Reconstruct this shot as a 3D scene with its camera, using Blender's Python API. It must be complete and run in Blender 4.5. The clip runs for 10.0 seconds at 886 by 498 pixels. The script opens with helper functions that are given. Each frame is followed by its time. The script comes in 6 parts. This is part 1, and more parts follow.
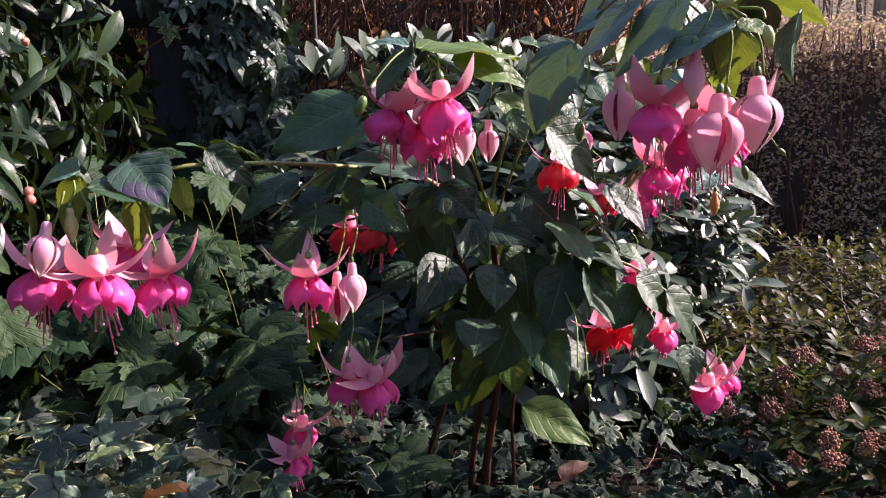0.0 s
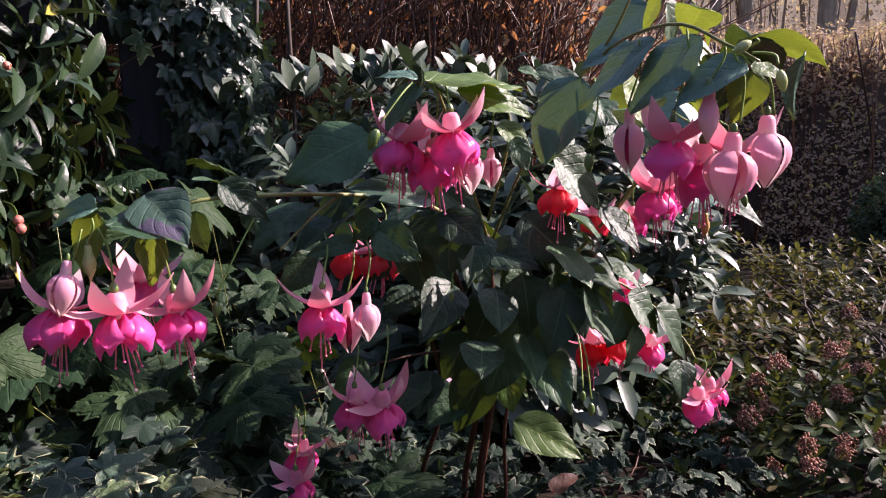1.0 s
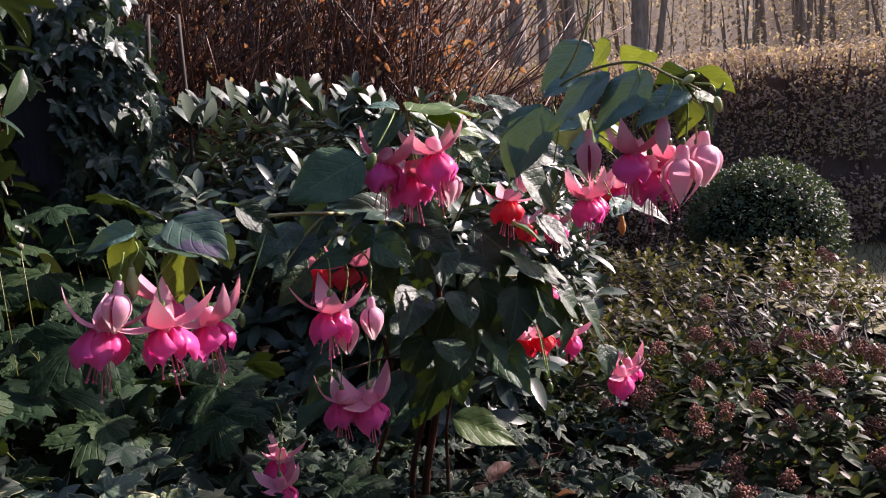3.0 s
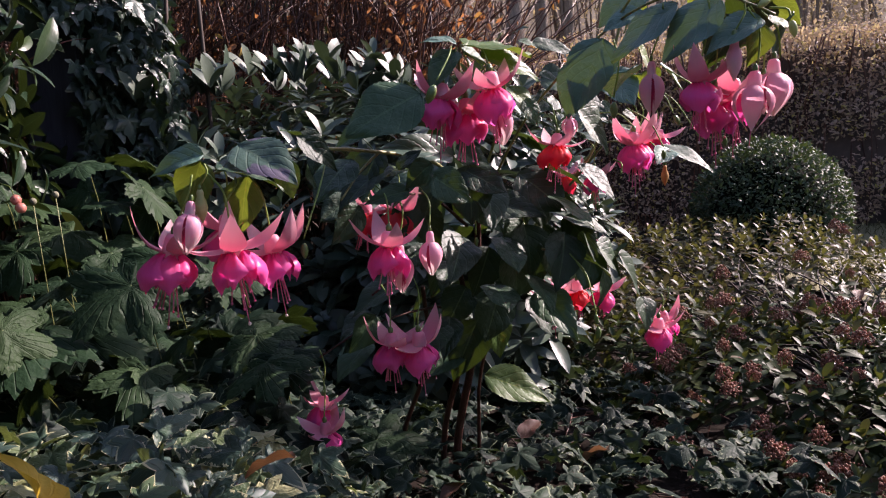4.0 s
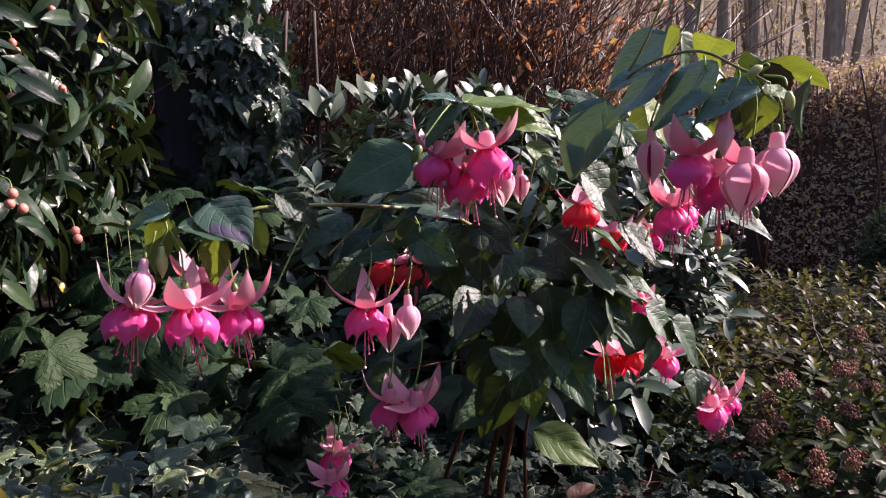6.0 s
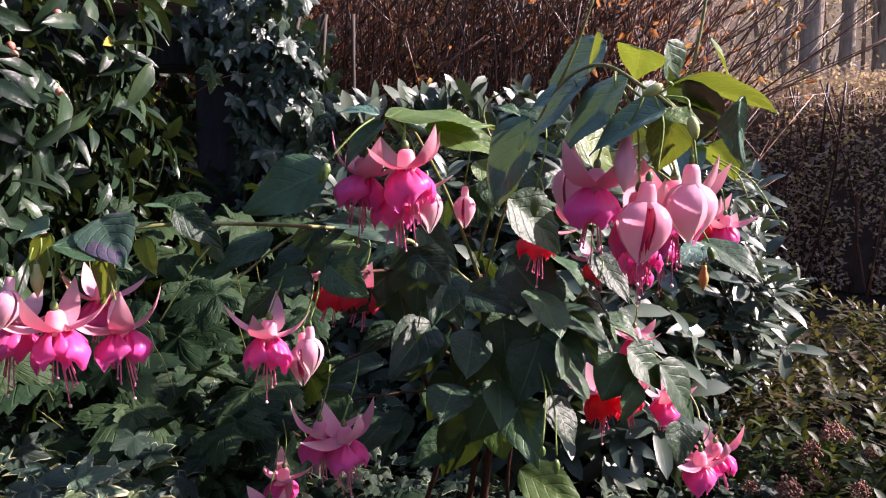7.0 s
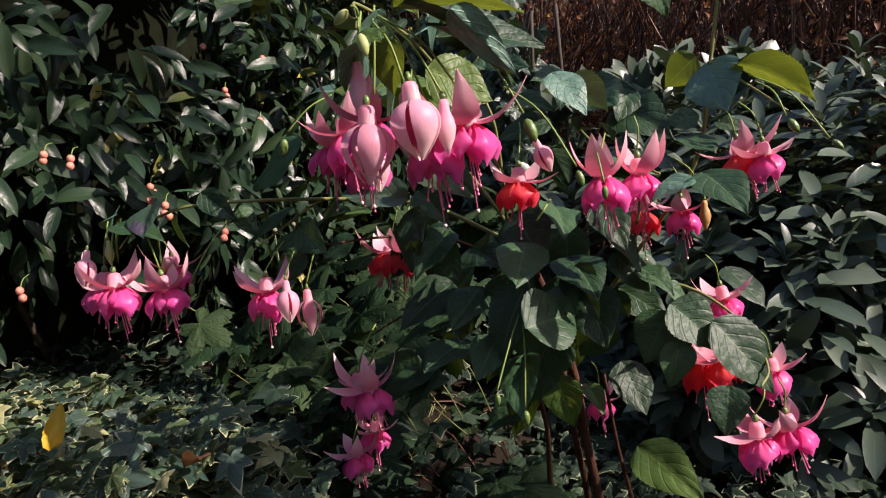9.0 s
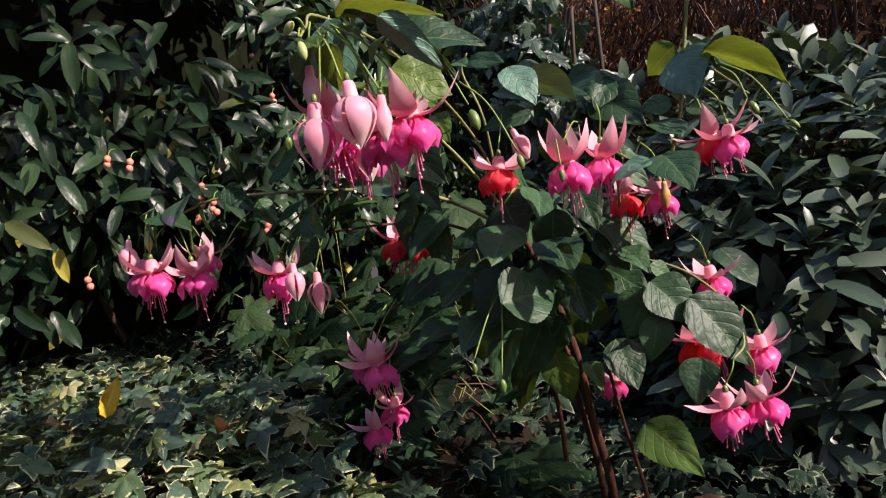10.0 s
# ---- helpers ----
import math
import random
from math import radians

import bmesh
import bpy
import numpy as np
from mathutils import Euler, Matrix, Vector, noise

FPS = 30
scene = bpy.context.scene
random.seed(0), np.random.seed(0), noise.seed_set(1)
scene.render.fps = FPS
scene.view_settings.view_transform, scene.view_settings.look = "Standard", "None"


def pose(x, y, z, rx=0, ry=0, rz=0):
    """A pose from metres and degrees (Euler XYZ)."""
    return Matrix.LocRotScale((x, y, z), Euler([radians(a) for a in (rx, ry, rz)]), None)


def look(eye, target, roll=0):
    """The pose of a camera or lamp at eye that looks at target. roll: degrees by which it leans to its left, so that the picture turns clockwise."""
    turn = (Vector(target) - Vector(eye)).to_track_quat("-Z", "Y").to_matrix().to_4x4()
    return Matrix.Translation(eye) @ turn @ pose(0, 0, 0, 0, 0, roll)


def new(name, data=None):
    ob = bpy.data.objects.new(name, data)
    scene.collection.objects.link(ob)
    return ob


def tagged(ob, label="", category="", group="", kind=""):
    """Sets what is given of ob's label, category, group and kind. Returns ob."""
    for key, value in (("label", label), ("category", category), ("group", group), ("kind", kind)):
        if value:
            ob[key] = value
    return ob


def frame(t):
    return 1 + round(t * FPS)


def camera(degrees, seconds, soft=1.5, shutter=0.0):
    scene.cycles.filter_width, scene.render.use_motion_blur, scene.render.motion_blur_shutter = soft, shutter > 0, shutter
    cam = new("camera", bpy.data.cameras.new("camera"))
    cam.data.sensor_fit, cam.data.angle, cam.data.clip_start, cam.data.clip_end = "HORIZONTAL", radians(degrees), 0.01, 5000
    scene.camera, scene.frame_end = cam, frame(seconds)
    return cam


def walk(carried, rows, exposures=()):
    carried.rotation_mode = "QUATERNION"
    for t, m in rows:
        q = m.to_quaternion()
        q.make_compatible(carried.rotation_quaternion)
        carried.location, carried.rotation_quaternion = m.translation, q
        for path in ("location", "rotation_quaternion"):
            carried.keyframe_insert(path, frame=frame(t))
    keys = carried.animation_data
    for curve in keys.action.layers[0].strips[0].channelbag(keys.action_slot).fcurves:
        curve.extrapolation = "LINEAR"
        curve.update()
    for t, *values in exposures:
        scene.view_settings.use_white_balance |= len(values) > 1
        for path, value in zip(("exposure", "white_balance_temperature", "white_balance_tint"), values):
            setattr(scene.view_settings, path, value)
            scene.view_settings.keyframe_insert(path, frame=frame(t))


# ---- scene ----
cam = camera(61.6, 10.0, soft=1.15)
PATH = [
    (0, (0.025, 0.013, 0.639), (0.003, 1.986, 0.313), -0.8),
    (0.5, (0.001, 0.016, 0.65), (0.019, 1.989, 0.322), -1.6),
    (1, (-0.021, 0.004, 0.661), (0.071, 1.977, 0.349), -1.2),
    (1.5, (-0.043, -0.017, 0.663), (0.2, 1.948, 0.375), -0.4),
    (2, (-0.098, -0.05, 0.665), (0.345, 1.882, 0.398), -1.4),
    (2.2, (-0.117, -0.06, 0.667), (0.37, 1.861, 0.4), -2.6),
    (3.3, (-0.182, -0.074, 0.647), (0.332, 1.842, 0.396), -3.1),
    (3.5, (-0.194, -0.067, 0.628), (0.327, 1.843, 0.346), -3.0),
    (4, (-0.233, -0.056, 0.61), (0.294, 1.853, 0.328), -2.8),
    (4.5, (-0.229, -0.058, 0.615), (0.359, 1.838, 0.369), -2.8),
    (5, (-0.191, -0.047, 0.614), (0.337, 1.871, 0.407), -1.5),
    (5.5, (-0.128, -0.051, 0.623), (0.223, 1.908, 0.422), -0.1),
    (5.7, (-0.093, -0.054, 0.633), (0.15, 1.918, 0.409), -0.5),
    (6.8, (0.065, -0.013, 0.67), (-0.135, 1.962, 0.433), 0.6),
    (7, (0.115, 0.024, 0.665), (-0.089, 2.001, 0.438), 0.9),
    (7.5, (0.241, 0.074, 0.64), (-0.14, 2.021, 0.39), -1.0),
    (8, (0.31, 0.091, 0.621), (-0.399, 1.952, 0.432), -3.1),
    (8.5, (0.384, 0.104, 0.611), (-0.588, 1.845, 0.454), -4.9),
    (9, (0.494, 0.125, 0.599), (-0.672, 1.742, 0.445), -5.8),
    (9.5, (0.572, 0.12, 0.585), (-0.742, 1.625, 0.479), -6.8),
    (10, (0.615, 0.136, 0.575), (-0.737, 1.604, 0.447), -7.1),
]
walk(cam, [(t, look(eye, target, roll)) for t, eye, target, roll in PATH], exposures=[(0.0, 1.72, 6650, 34), (2.0, 1.45, 6650, 33), (4.5, 1.38, 6650, 33), (5.5, 1.40, 6650, 33), (7.0, 1.76, 6600, 34), (7.5, 1.50, 6600, 34),
    (8.0, 1.00, 6850, 27), (9.0, 0.98, 6950, 23), (10.0, 1.02, 6950, 20)])

# ---- light ----
SUN_TURN, SUN_HEIGHT = 77.0, 34.0  # degrees to the right of straight ahead, degrees over the horizon
world = bpy.data.worlds.new("sky")
scene.world = world
world.use_nodes = True
wn = world.node_tree
sky = wn.nodes.new("ShaderNodeTexSky")
sky.sky_type, sky.sun_disc = "NISHITA", False
sky.sun_elevation, sky.sun_rotation = radians(SUN_HEIGHT), radians(SUN_TURN)
wn.links.new(sky.outputs[0], wn.nodes["Background"].inputs[0])
wn.nodes["Background"].inputs[1].default_value = 0.125
sun = new("sun", bpy.data.lights.new("sun", "SUN"))
sun.data.energy, sun.data.angle, sun.data.color = 5.0, radians(0.5), (1.0, 0.95, 0.87)
to_sun = Vector((math.sin(radians(SUN_TURN)) * math.cos(radians(SUN_HEIGHT)), math.cos(radians(SUN_TURN)) * math.cos(radians(SUN_HEIGHT)), math.sin(radians(SUN_HEIGHT))))
sun.matrix_basis = look(to_sun * 20, (0, 0, 0))

rng = random.Random(7)
nrg = np.random.default_rng(7)


# ---- materials ----
def material(name):
    m = bpy.data.materials.new(name)
    m.use_nodes = True
    nt = m.node_tree
    return m, nt, nt.nodes["Principled BSDF"], nt.nodes["Material Output"]


def node(nt, kind, **values):
    n = nt.nodes.new(kind)
    for k, v in values.items():
        n.inputs[k.replace("_", " ")].default_value = v
    return n


def ramp(nt, source, stops):
    r = nt.nodes.new("ShaderNodeValToRGB")
    while len(r.color_ramp.elements) < len(stops):
        r.color_ramp.elements.new(0.5)
    for e, (p, c) in zip(r.color_ramp.elements, stops):
        e.position, e.color = p, (*c, 1)
    nt.links.new(source, r.inputs[0])
    return r.outputs[0]


def mix(nt, factor, a, b, blend="MIX"):
    n = nt.nodes.new("ShaderNodeMix")
    n.data_type, n.blend_type = "RGBA", blend
    for socket, v in ((n.inputs[0], factor), (n.inputs[6], a), (n.inputs[7], b)):
        if hasattr(v, "links"):
            nt.links.new(v, socket)
        else:
            socket.default_value = v if isinstance(v, float) else (*v, 1)
    return n.outputs[2]


def maths(nt, op, a, b=0.0, c=0.0):
    n = nt.nodes.new("ShaderNodeMath")
    n.operation = op
    for socket, v in zip(n.inputs, (a, b, c)):
        if hasattr(v, "links"):
            nt.links.new(v, socket)
        else:
            socket.default_value = v
    return n.outputs[0]


def leaf_material(name, stops, rough, translucent, through_colour, islands=False, vein=(0.0, 0.0, 0.0), vein_mix=0.0, bump=0.3, specular=0.5,
                  blotch=None, margin=None, side_veins=5.5, side_mix=0.28):
    """A leaf: uv x runs along the midrib, y across it (midrib at 0.5)."""
    m, nt, b, out = material(name)
    if islands:
        rand = nt.nodes.new("ShaderNodeNewGeometry").outputs["Random Per Island"]
    else:
        rand = nt.nodes.new("ShaderNodeObjectInfo").outputs["Random"]
    colour = ramp(nt, rand, stops)
    uv = nt.nodes.new("ShaderNodeUVMap").outputs[0]
    sep = nt.nodes.new("ShaderNodeSeparateXYZ")
    nt.links.new(uv, sep.inputs[0])
    across = maths(nt, "ABSOLUTE", maths(nt, "SUBTRACT", sep.outputs[1], 0.5))
    tex = nt.nodes.new("ShaderNodeTexCoord").outputs["Object"]
    fine = node(nt, "ShaderNodeTexNoise", Scale=9.0, Detail=4.0)
    offset = nt.nodes.new("ShaderNodeVectorMath")
    offset.operation = "ADD"
    nt.links.new(tex, offset.inputs[0])
    nt.links.new(rand, offset.inputs[1])
    nt.links.new(offset.outputs[0], fine.inputs["Vector"])
    colour = mix(nt, maths(nt, "MULTIPLY", maths(nt, "SUBTRACT", fine.outputs[0], 0.35), 0.7), colour, (0.5, 0.5, 0.5), "OVERLAY")
    # midrib and side veins
    rib = maths(nt, "LESS_THAN", across, 0.018)
    wave = maths(nt, "PINGPONG", maths(nt, "SUBTRACT", maths(nt, "MULTIPLY", sep.outputs[0], side_veins), maths(nt, "MULTIPLY", across, side_veins * 0.75)), 0.5)
    side = maths(nt, "SUBTRACT", 1.0, maths(nt, "SMOOTH_MIN", maths(nt, "MULTIPLY", wave, 9.0), 1.0, 0.2))
    veins = maths(nt, "MAXIMUM", rib, maths(nt, "MULTIPLY", side, side_mix))
    if vein_mix:
        colour = mix(nt, maths(nt, "MULTIPLY", veins, vein_mix), colour, vein)
    if blotch:
        big = node(nt, "ShaderNodeTexNoise", Scale=1.6, Detail=3.0)
        nt.links.new(offset.outputs[0], big.inputs["Vector"])
        colour = mix(nt, maths(nt, "MULTIPLY", maths(nt, "GREATER_THAN", big.outputs[0], 0.58), 0.75), colour, blotch)
    if margin:
        edge = maths(nt, "ADD", maths(nt, "MULTIPLY", across, 2.0), maths(nt, "MULTIPLY", maths(nt, "SUBTRACT", fine.outputs[0], 0.5), 1.1))
        colour = mix(nt, maths(nt, "MULTIPLY", maths(nt, "GREATER_THAN", edge, 0.97), 0.8), colour, margin)
    nt.links.new(colour, b.inputs["Base Color"])
    b.inputs["Roughness"].default_value = rough
    b.inputs["Specular IOR Level"].default_value = specular
    height = maths(nt, "SUBTRACT", maths(nt, "MULTIPLY", fine.outputs[0], 0.35), maths(nt, "MULTIPLY", veins, 0.6))
    bm = node(nt, "ShaderNodeBump", Strength=bump, Distance=0.01)
    nt.links.new(height, bm.inputs["Height"])
    nt.links.new(bm.outputs[0], b.inputs["Normal"])
    tr = nt.nodes.new("ShaderNodeBsdfTranslucent")
    nt.links.new(mix(nt, 0.35, through_colour, colour), tr.inputs[0])
    ms = nt.nodes.new("ShaderNodeMixShader")
    ms.inputs[0].default_value = translucent
    nt.links.new(b.outputs[0], ms.inputs[1])
    nt.links.new(tr.outputs[0], ms.inputs[2])
    nt.links.new(ms.outputs[0], out.inputs[0])
    return m


def plain_material(name, stops, rough=0.6, scale=30.0, bump=0.3, stretch=(1, 1, 1), islands=False, translucent=0.0, specular=0.4, distance=0.004):
    """Bark, soil, wood, berries: noise in object space between the stops, and relief."""
    m, nt, b, out = material(name)
    tex = nt.nodes.new("ShaderNodeTexCoord").outputs["Object"]
    mp = nt.nodes.new("ShaderNodeMapping")
    mp.inputs["Scale"].default_value = stretch
    nt.links.new(tex, mp.inputs[0])
    n1 = node(nt, "ShaderNodeTexNoise", Scale=scale, Detail=6.0, Roughness=0.65)
    nt.links.new(mp.outputs[0], n1.inputs["Vector"])
    value = n1.outputs[0]
    if islands:
        rand = nt.nodes.new("ShaderNodeNewGeometry").outputs["Random Per Island"]
        value = maths(nt, "ADD", maths(nt, "MULTIPLY", value, 0.4), maths(nt, "MULTIPLY", rand, 0.6))
    colour = ramp(nt, value, stops)
    nt.links.new(colour, b.inputs["Base Color"])
    b.inputs["Roughness"].default_value = rough
    b.inputs["Specular IOR Level"].default_value = specular
    bp = node(nt, "ShaderNodeBump", Strength=bump, Distance=distance)
    nt.links.new(n1.outputs[0], bp.inputs["Height"])
    nt.links.new(bp.outputs[0], b.inputs["Normal"])
    if translucent:
        tr = nt.nodes.new("ShaderNodeBsdfTranslucent")
        nt.links.new(colour, tr.inputs[0])
        ms = nt.nodes.new("ShaderNodeMixShader")
        ms.inputs[0].default_value = translucent
        nt.links.new(b.outputs[0], ms.inputs[1])
        nt.links.new(tr.outputs[0], ms.inputs[2])
        nt.links.new(ms.outputs[0], out.inputs[0])
    return m


def petal_material(name, base, tip, streak, translucent, rough=0.42, vein=0.14):
    """A petal: uv x from its base to its tip, y across."""
    m, nt, b, out = material(name)
    uv = nt.nodes.new("ShaderNodeUVMap").outputs[0]
    sep = nt.nodes.new("ShaderNodeSeparateXYZ")
    nt.links.new(uv, sep.inputs[0])
    rand = nt.nodes.new("ShaderNodeObjectInfo").outputs["Random"]
    tex = nt.nodes.new("ShaderNodeTexCoord").outputs["Object"]
    n1 = node(nt, "ShaderNodeTexNoise", Scale=60.0, Detail=3.0)
    nt.links.new(tex, n1.inputs["Vector"])
    along = maths(nt, "ADD", sep.outputs[0], maths(nt, "MULTIPLY", maths(nt, "SUBTRACT", n1.outputs[0], 0.5), 0.35))
    colour = ramp(nt, along, [(0.0, base), (0.35, base), (0.9, tip)])
    line = maths(nt, "PINGPONG", maths(nt, "MULTIPLY", sep.outputs[1], 9.0), 0.5)
    colour = mix(nt, maths(nt, "MULTIPLY", maths(nt, "LESS_THAN", maths(nt, "ADD", line, maths(nt, "MULTIPLY", n1.outputs[0], 0.10)), 0.13), vein), colour, streak)
    colour = mix(nt, maths(nt, "MULTIPLY", rand, 0.25), colour, streak)
    each = nt.nodes.new("ShaderNodeNewGeometry").outputs["Random Per Island"]
    colour = mix(nt, maths(nt, "MULTIPLY", each, 0.45), colour, streak)
    nt.links.new(colour, b.inputs["Base Color"])
    b.inputs["Roughness"].default_value = rough
    b.inputs["Specular IOR Level"].default_value = 0.35
    b.inputs["Sheen Weight"].default_value = 0.15
    bp = node(nt, "ShaderNodeBump", Strength=0.4, Distance=0.002)
    nt.links.new(maths(nt, "ADD", n1.outputs[0], maths(nt, "MULTIPLY", line, 0.05)), bp.inputs["Height"])
    nt.links.new(bp.outputs[0], b.inputs["Normal"])
    tr = nt.nodes.new("ShaderNodeBsdfTranslucent")
    nt.links.new(colour, tr.inputs[0])
    ms = nt.nodes.new("ShaderNodeMixShader")
    ms.inputs[0].default_value = translucent
    nt.links.new(b.outputs[0], ms.inputs[1])
    nt.links.new(tr.outputs[0], ms.inputs[2])
    nt.links.new(ms.outputs[0], out.inputs[0])
    return m


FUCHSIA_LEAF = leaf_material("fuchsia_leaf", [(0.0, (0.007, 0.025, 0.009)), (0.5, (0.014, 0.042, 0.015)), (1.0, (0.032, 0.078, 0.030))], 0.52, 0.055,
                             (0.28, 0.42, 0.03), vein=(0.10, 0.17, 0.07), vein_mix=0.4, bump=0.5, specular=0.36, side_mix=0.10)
# lighter and bluer than FUCHSIA_LEAF, for large outer leaves
BLUE_GREEN_LEAF = leaf_material("blue_green_leaf", [(0.0, (0.055, 0.122, 0.086)), (0.5, (0.068, 0.146, 0.104)), (1.0, (0.086, 0.170, 0.118))], 0.50, 0.07,
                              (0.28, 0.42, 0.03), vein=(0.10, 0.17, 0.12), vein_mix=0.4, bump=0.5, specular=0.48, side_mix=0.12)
# sun shining through a leaf, put into a lighter, yellower base colour
BACKLIT_LEAF = leaf_material("backlit_leaf", [(0.0, (0.048, 0.098, 0.022)), (1.0, (0.082, 0.132, 0.028))], 0.45, 0.24, (0.36, 0.43, 0.03), vein=(0.22, 0.28, 0.06),
                           vein_mix=0.4, bump=0.5, specular=0.3, side_mix=0.14)
PURPLE_LEAF = leaf_material("purple_tinged_leaf", [(0.0, (0.035, 0.070, 0.045)), (1.0, (0.045, 0.085, 0.055))], 0.40, 0.15, (0.2, 0.25, 0.05),
                            vein=(0.12, 0.16, 0.09), vein_mix=0.3, blotch=(0.085, 0.055, 0.095))
SEPAL = petal_material("sepal_pink", (0.90, 0.44, 0.53), (0.94, 0.82, 0.80), (0.80, 0.25, 0.38), 0.50, vein=0.08)
SEPAL_PALE = petal_material("sepal_pale", (0.82, 0.42, 0.51), (0.86, 0.80, 0.69), (0.76, 0.33, 0.48), 0.42, vein=0.05)
COROLLA = petal_material("corolla_magenta", (0.92, 0.12, 0.34), (0.88, 0.18, 0.58), (0.80, 0.04, 0.32), 0.50, 0.38)
# corolla red darkened to carry the shade inside the slits of swollen flowers
COROLLA_SHADED = petal_material("corolla_shaded_red", (0.50, 0.03, 0.10), (0.62, 0.05, 0.18), (0.38, 0.015, 0.07), 0.30)
COROLLA_RED = petal_material("corolla_red", (0.94, 0.13, 0.11), (0.92, 0.07, 0.15), (0.80, 0.02, 0.09), 0.62)
STAMEN = plain_material("filament", [(0.3, (0.75, 0.12, 0.28)), (0.7, (0.82, 0.25, 0.38))], 0.5, 200.0)
STIGMA = plain_material("stigma", [(0.3, (0.70, 0.45, 0.40)), (0.7, (0.82, 0.66, 0.56))], 0.6, 200.0)
PEDICEL = plain_material("pedicel", [(0.3, (0.13, 0.22, 0.04)), (0.7, (0.25, 0.32, 0.08))], 0.5, 120.0, translucent=0.2)
OVARY = plain_material("ovary", [(0.3, (0.05, 0.10, 0.02)), (0.7, (0.14, 0.20, 0.05))], 0.35, 150.0, specular=0.5)
GREEN_BUD = plain_material("green_bud", [(0.3, (0.30, 0.38, 0.12)), (0.7, (0.48, 0.48, 0.22))], 0.45, 80.0, translucent=0.25)
ORANGE_BUD = plain_material("orange_bud", [(0.3, (0.45, 0.22, 0.08)), (0.7, (0.55, 0.36, 0.14))], 0.5, 80.0, translucent=0.25)
FUCHSIA_STEM = plain_material("fuchsia_stem", [(0.3, (0.036, 0.012, 0.008)), (0.7, (0.090, 0.034, 0.019))], 0.65, 60.0, 0.6, (4, 4, 1), specular=0.25)
GREEN_STEM = plain_material("green_stem", [(0.3, (0.10, 0.13, 0.03)), (0.7, (0.22, 0.20, 0.07))], 0.5, 80.0, 0.3, (1, 1, 1))
SOIL = plain_material("soil", [(0.25, (0.007, 0.005, 0.0035)), (0.55, (0.016, 0.011, 0.008)), (0.8, (0.032, 0.023, 0.015))], 0.95, 12.0, 0.8, distance=0.02, specular=0.1)
IVY_DARK = leaf_material("ivy_leaf", [(0.0, (0.010, 0.022, 0.015)), (0.5, (0.022, 0.040, 0.028)), (1.0, (0.052, 0.078, 0.052))], 0.36, 0.05, (0.12, 0.22, 0.03),
                         islands=True, vein=(0.10, 0.15, 0.08), vein_mix=0.4, side_veins=4.0, specular=0.35)
IVY_EDGED = leaf_material("edged_ivy_leaf", [(0.0, (0.018, 0.040, 0.027)), (0.3, (0.040, 0.070, 0.056)), (0.6, (0.046, 0.084, 0.044)), (0.86, (0.085, 0.12, 0.050)), (0.95, (0.20, 0.21, 0.08)), (1.0, (0.36, 0.34, 0.18))], 0.46, 0.16, (0.26, 0.32, 0.06),
                          islands=False, vein=(0.2, 0.24, 0.11), vein_mix=0.4, side_veins=4.0, margin=(0.42, 0.40, 0.22), bump=0.5, specular=0.3)
IVY_EDGED_JOINED = leaf_material("edged_ivy_foliage", [(0.0, (0.018, 0.040, 0.027)), (0.3, (0.040, 0.070, 0.056)), (0.6, (0.046, 0.084, 0.044)), (0.86, (0.085, 0.12, 0.050)), (0.95, (0.20, 0.21, 0.08)), (1.0, (0.36, 0.34, 0.18))], 0.46, 0.16,
                                 (0.26, 0.32, 0.06), islands=True, vein=(0.2, 0.24, 0.11), vein_mix=0.4, side_veins=4.0, margin=(0.42, 0.40, 0.22), bump=0.5, specular=0.3)
# edged ivy again in darker colours, which hold the shade of its beds
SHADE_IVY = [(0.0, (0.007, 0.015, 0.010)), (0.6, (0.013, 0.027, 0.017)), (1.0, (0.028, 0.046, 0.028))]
IVY_SHADED = leaf_material("shaded_edged_ivy_leaf", SHADE_IVY, 0.55, 0.06, (0.14, 0.22, 0.04), vein=(0.10, 0.14, 0.08), vein_mix=0.35, side_veins=4.0,
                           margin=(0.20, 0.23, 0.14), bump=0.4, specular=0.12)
IVY_SHADED_JOINED = leaf_material("shaded_edged_ivy_foliage", SHADE_IVY, 0.55, 0.06, (0.14, 0.22, 0.04), islands=True, vein=(0.10, 0.14, 0.08), vein_mix=0.35,
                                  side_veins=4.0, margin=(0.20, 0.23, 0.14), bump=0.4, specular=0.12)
SHRUB_LEAF = leaf_material("evergreen_leaf", [(0.0, (0.007, 0.016, 0.008)), (0.6, (0.014, 0.031, 0.016)), (0.965, (0.028, 0.050, 0.022)), (0.992, (0.26, 0.22, 0.04))], 0.33,
                           0.04, (0.14, 0.22, 0.03), islands=True, vein=(0.06, 0.09, 0.04), vein_mix=0.3, side_mix=0.05, bump=0.25, specular=0.22)
SHRUB_LEAF_ONE = leaf_material("evergreen_leaf_large", [(0.0, (0.007, 0.016, 0.008)), (0.6, (0.014, 0.031, 0.016)), (0.965, (0.028, 0.050, 0.022)), (0.992, (0.26, 0.22, 0.04))],
                               0.33, 0.04, (0.14, 0.22, 0.03), vein=(0.06, 0.09, 0.04), vein_mix=0.3, side_mix=0.05, bump=0.25, specular=0.22)
SKIMMIA_DARK = leaf_material("dark_skimmia_leaf", [(0.0, (0.020, 0.038, 0.025)), (0.5, (0.044, 0.068, 0.046)), (1.0, (0.085, 0.112, 0.076))], 0.40, 0.06,
                             (0.1, 0.16, 0.04), islands=True, vein=(0.10, 0.13, 0.09), vein_mix=0.3, side_mix=0.05, bump=0.2, specular=0.42)
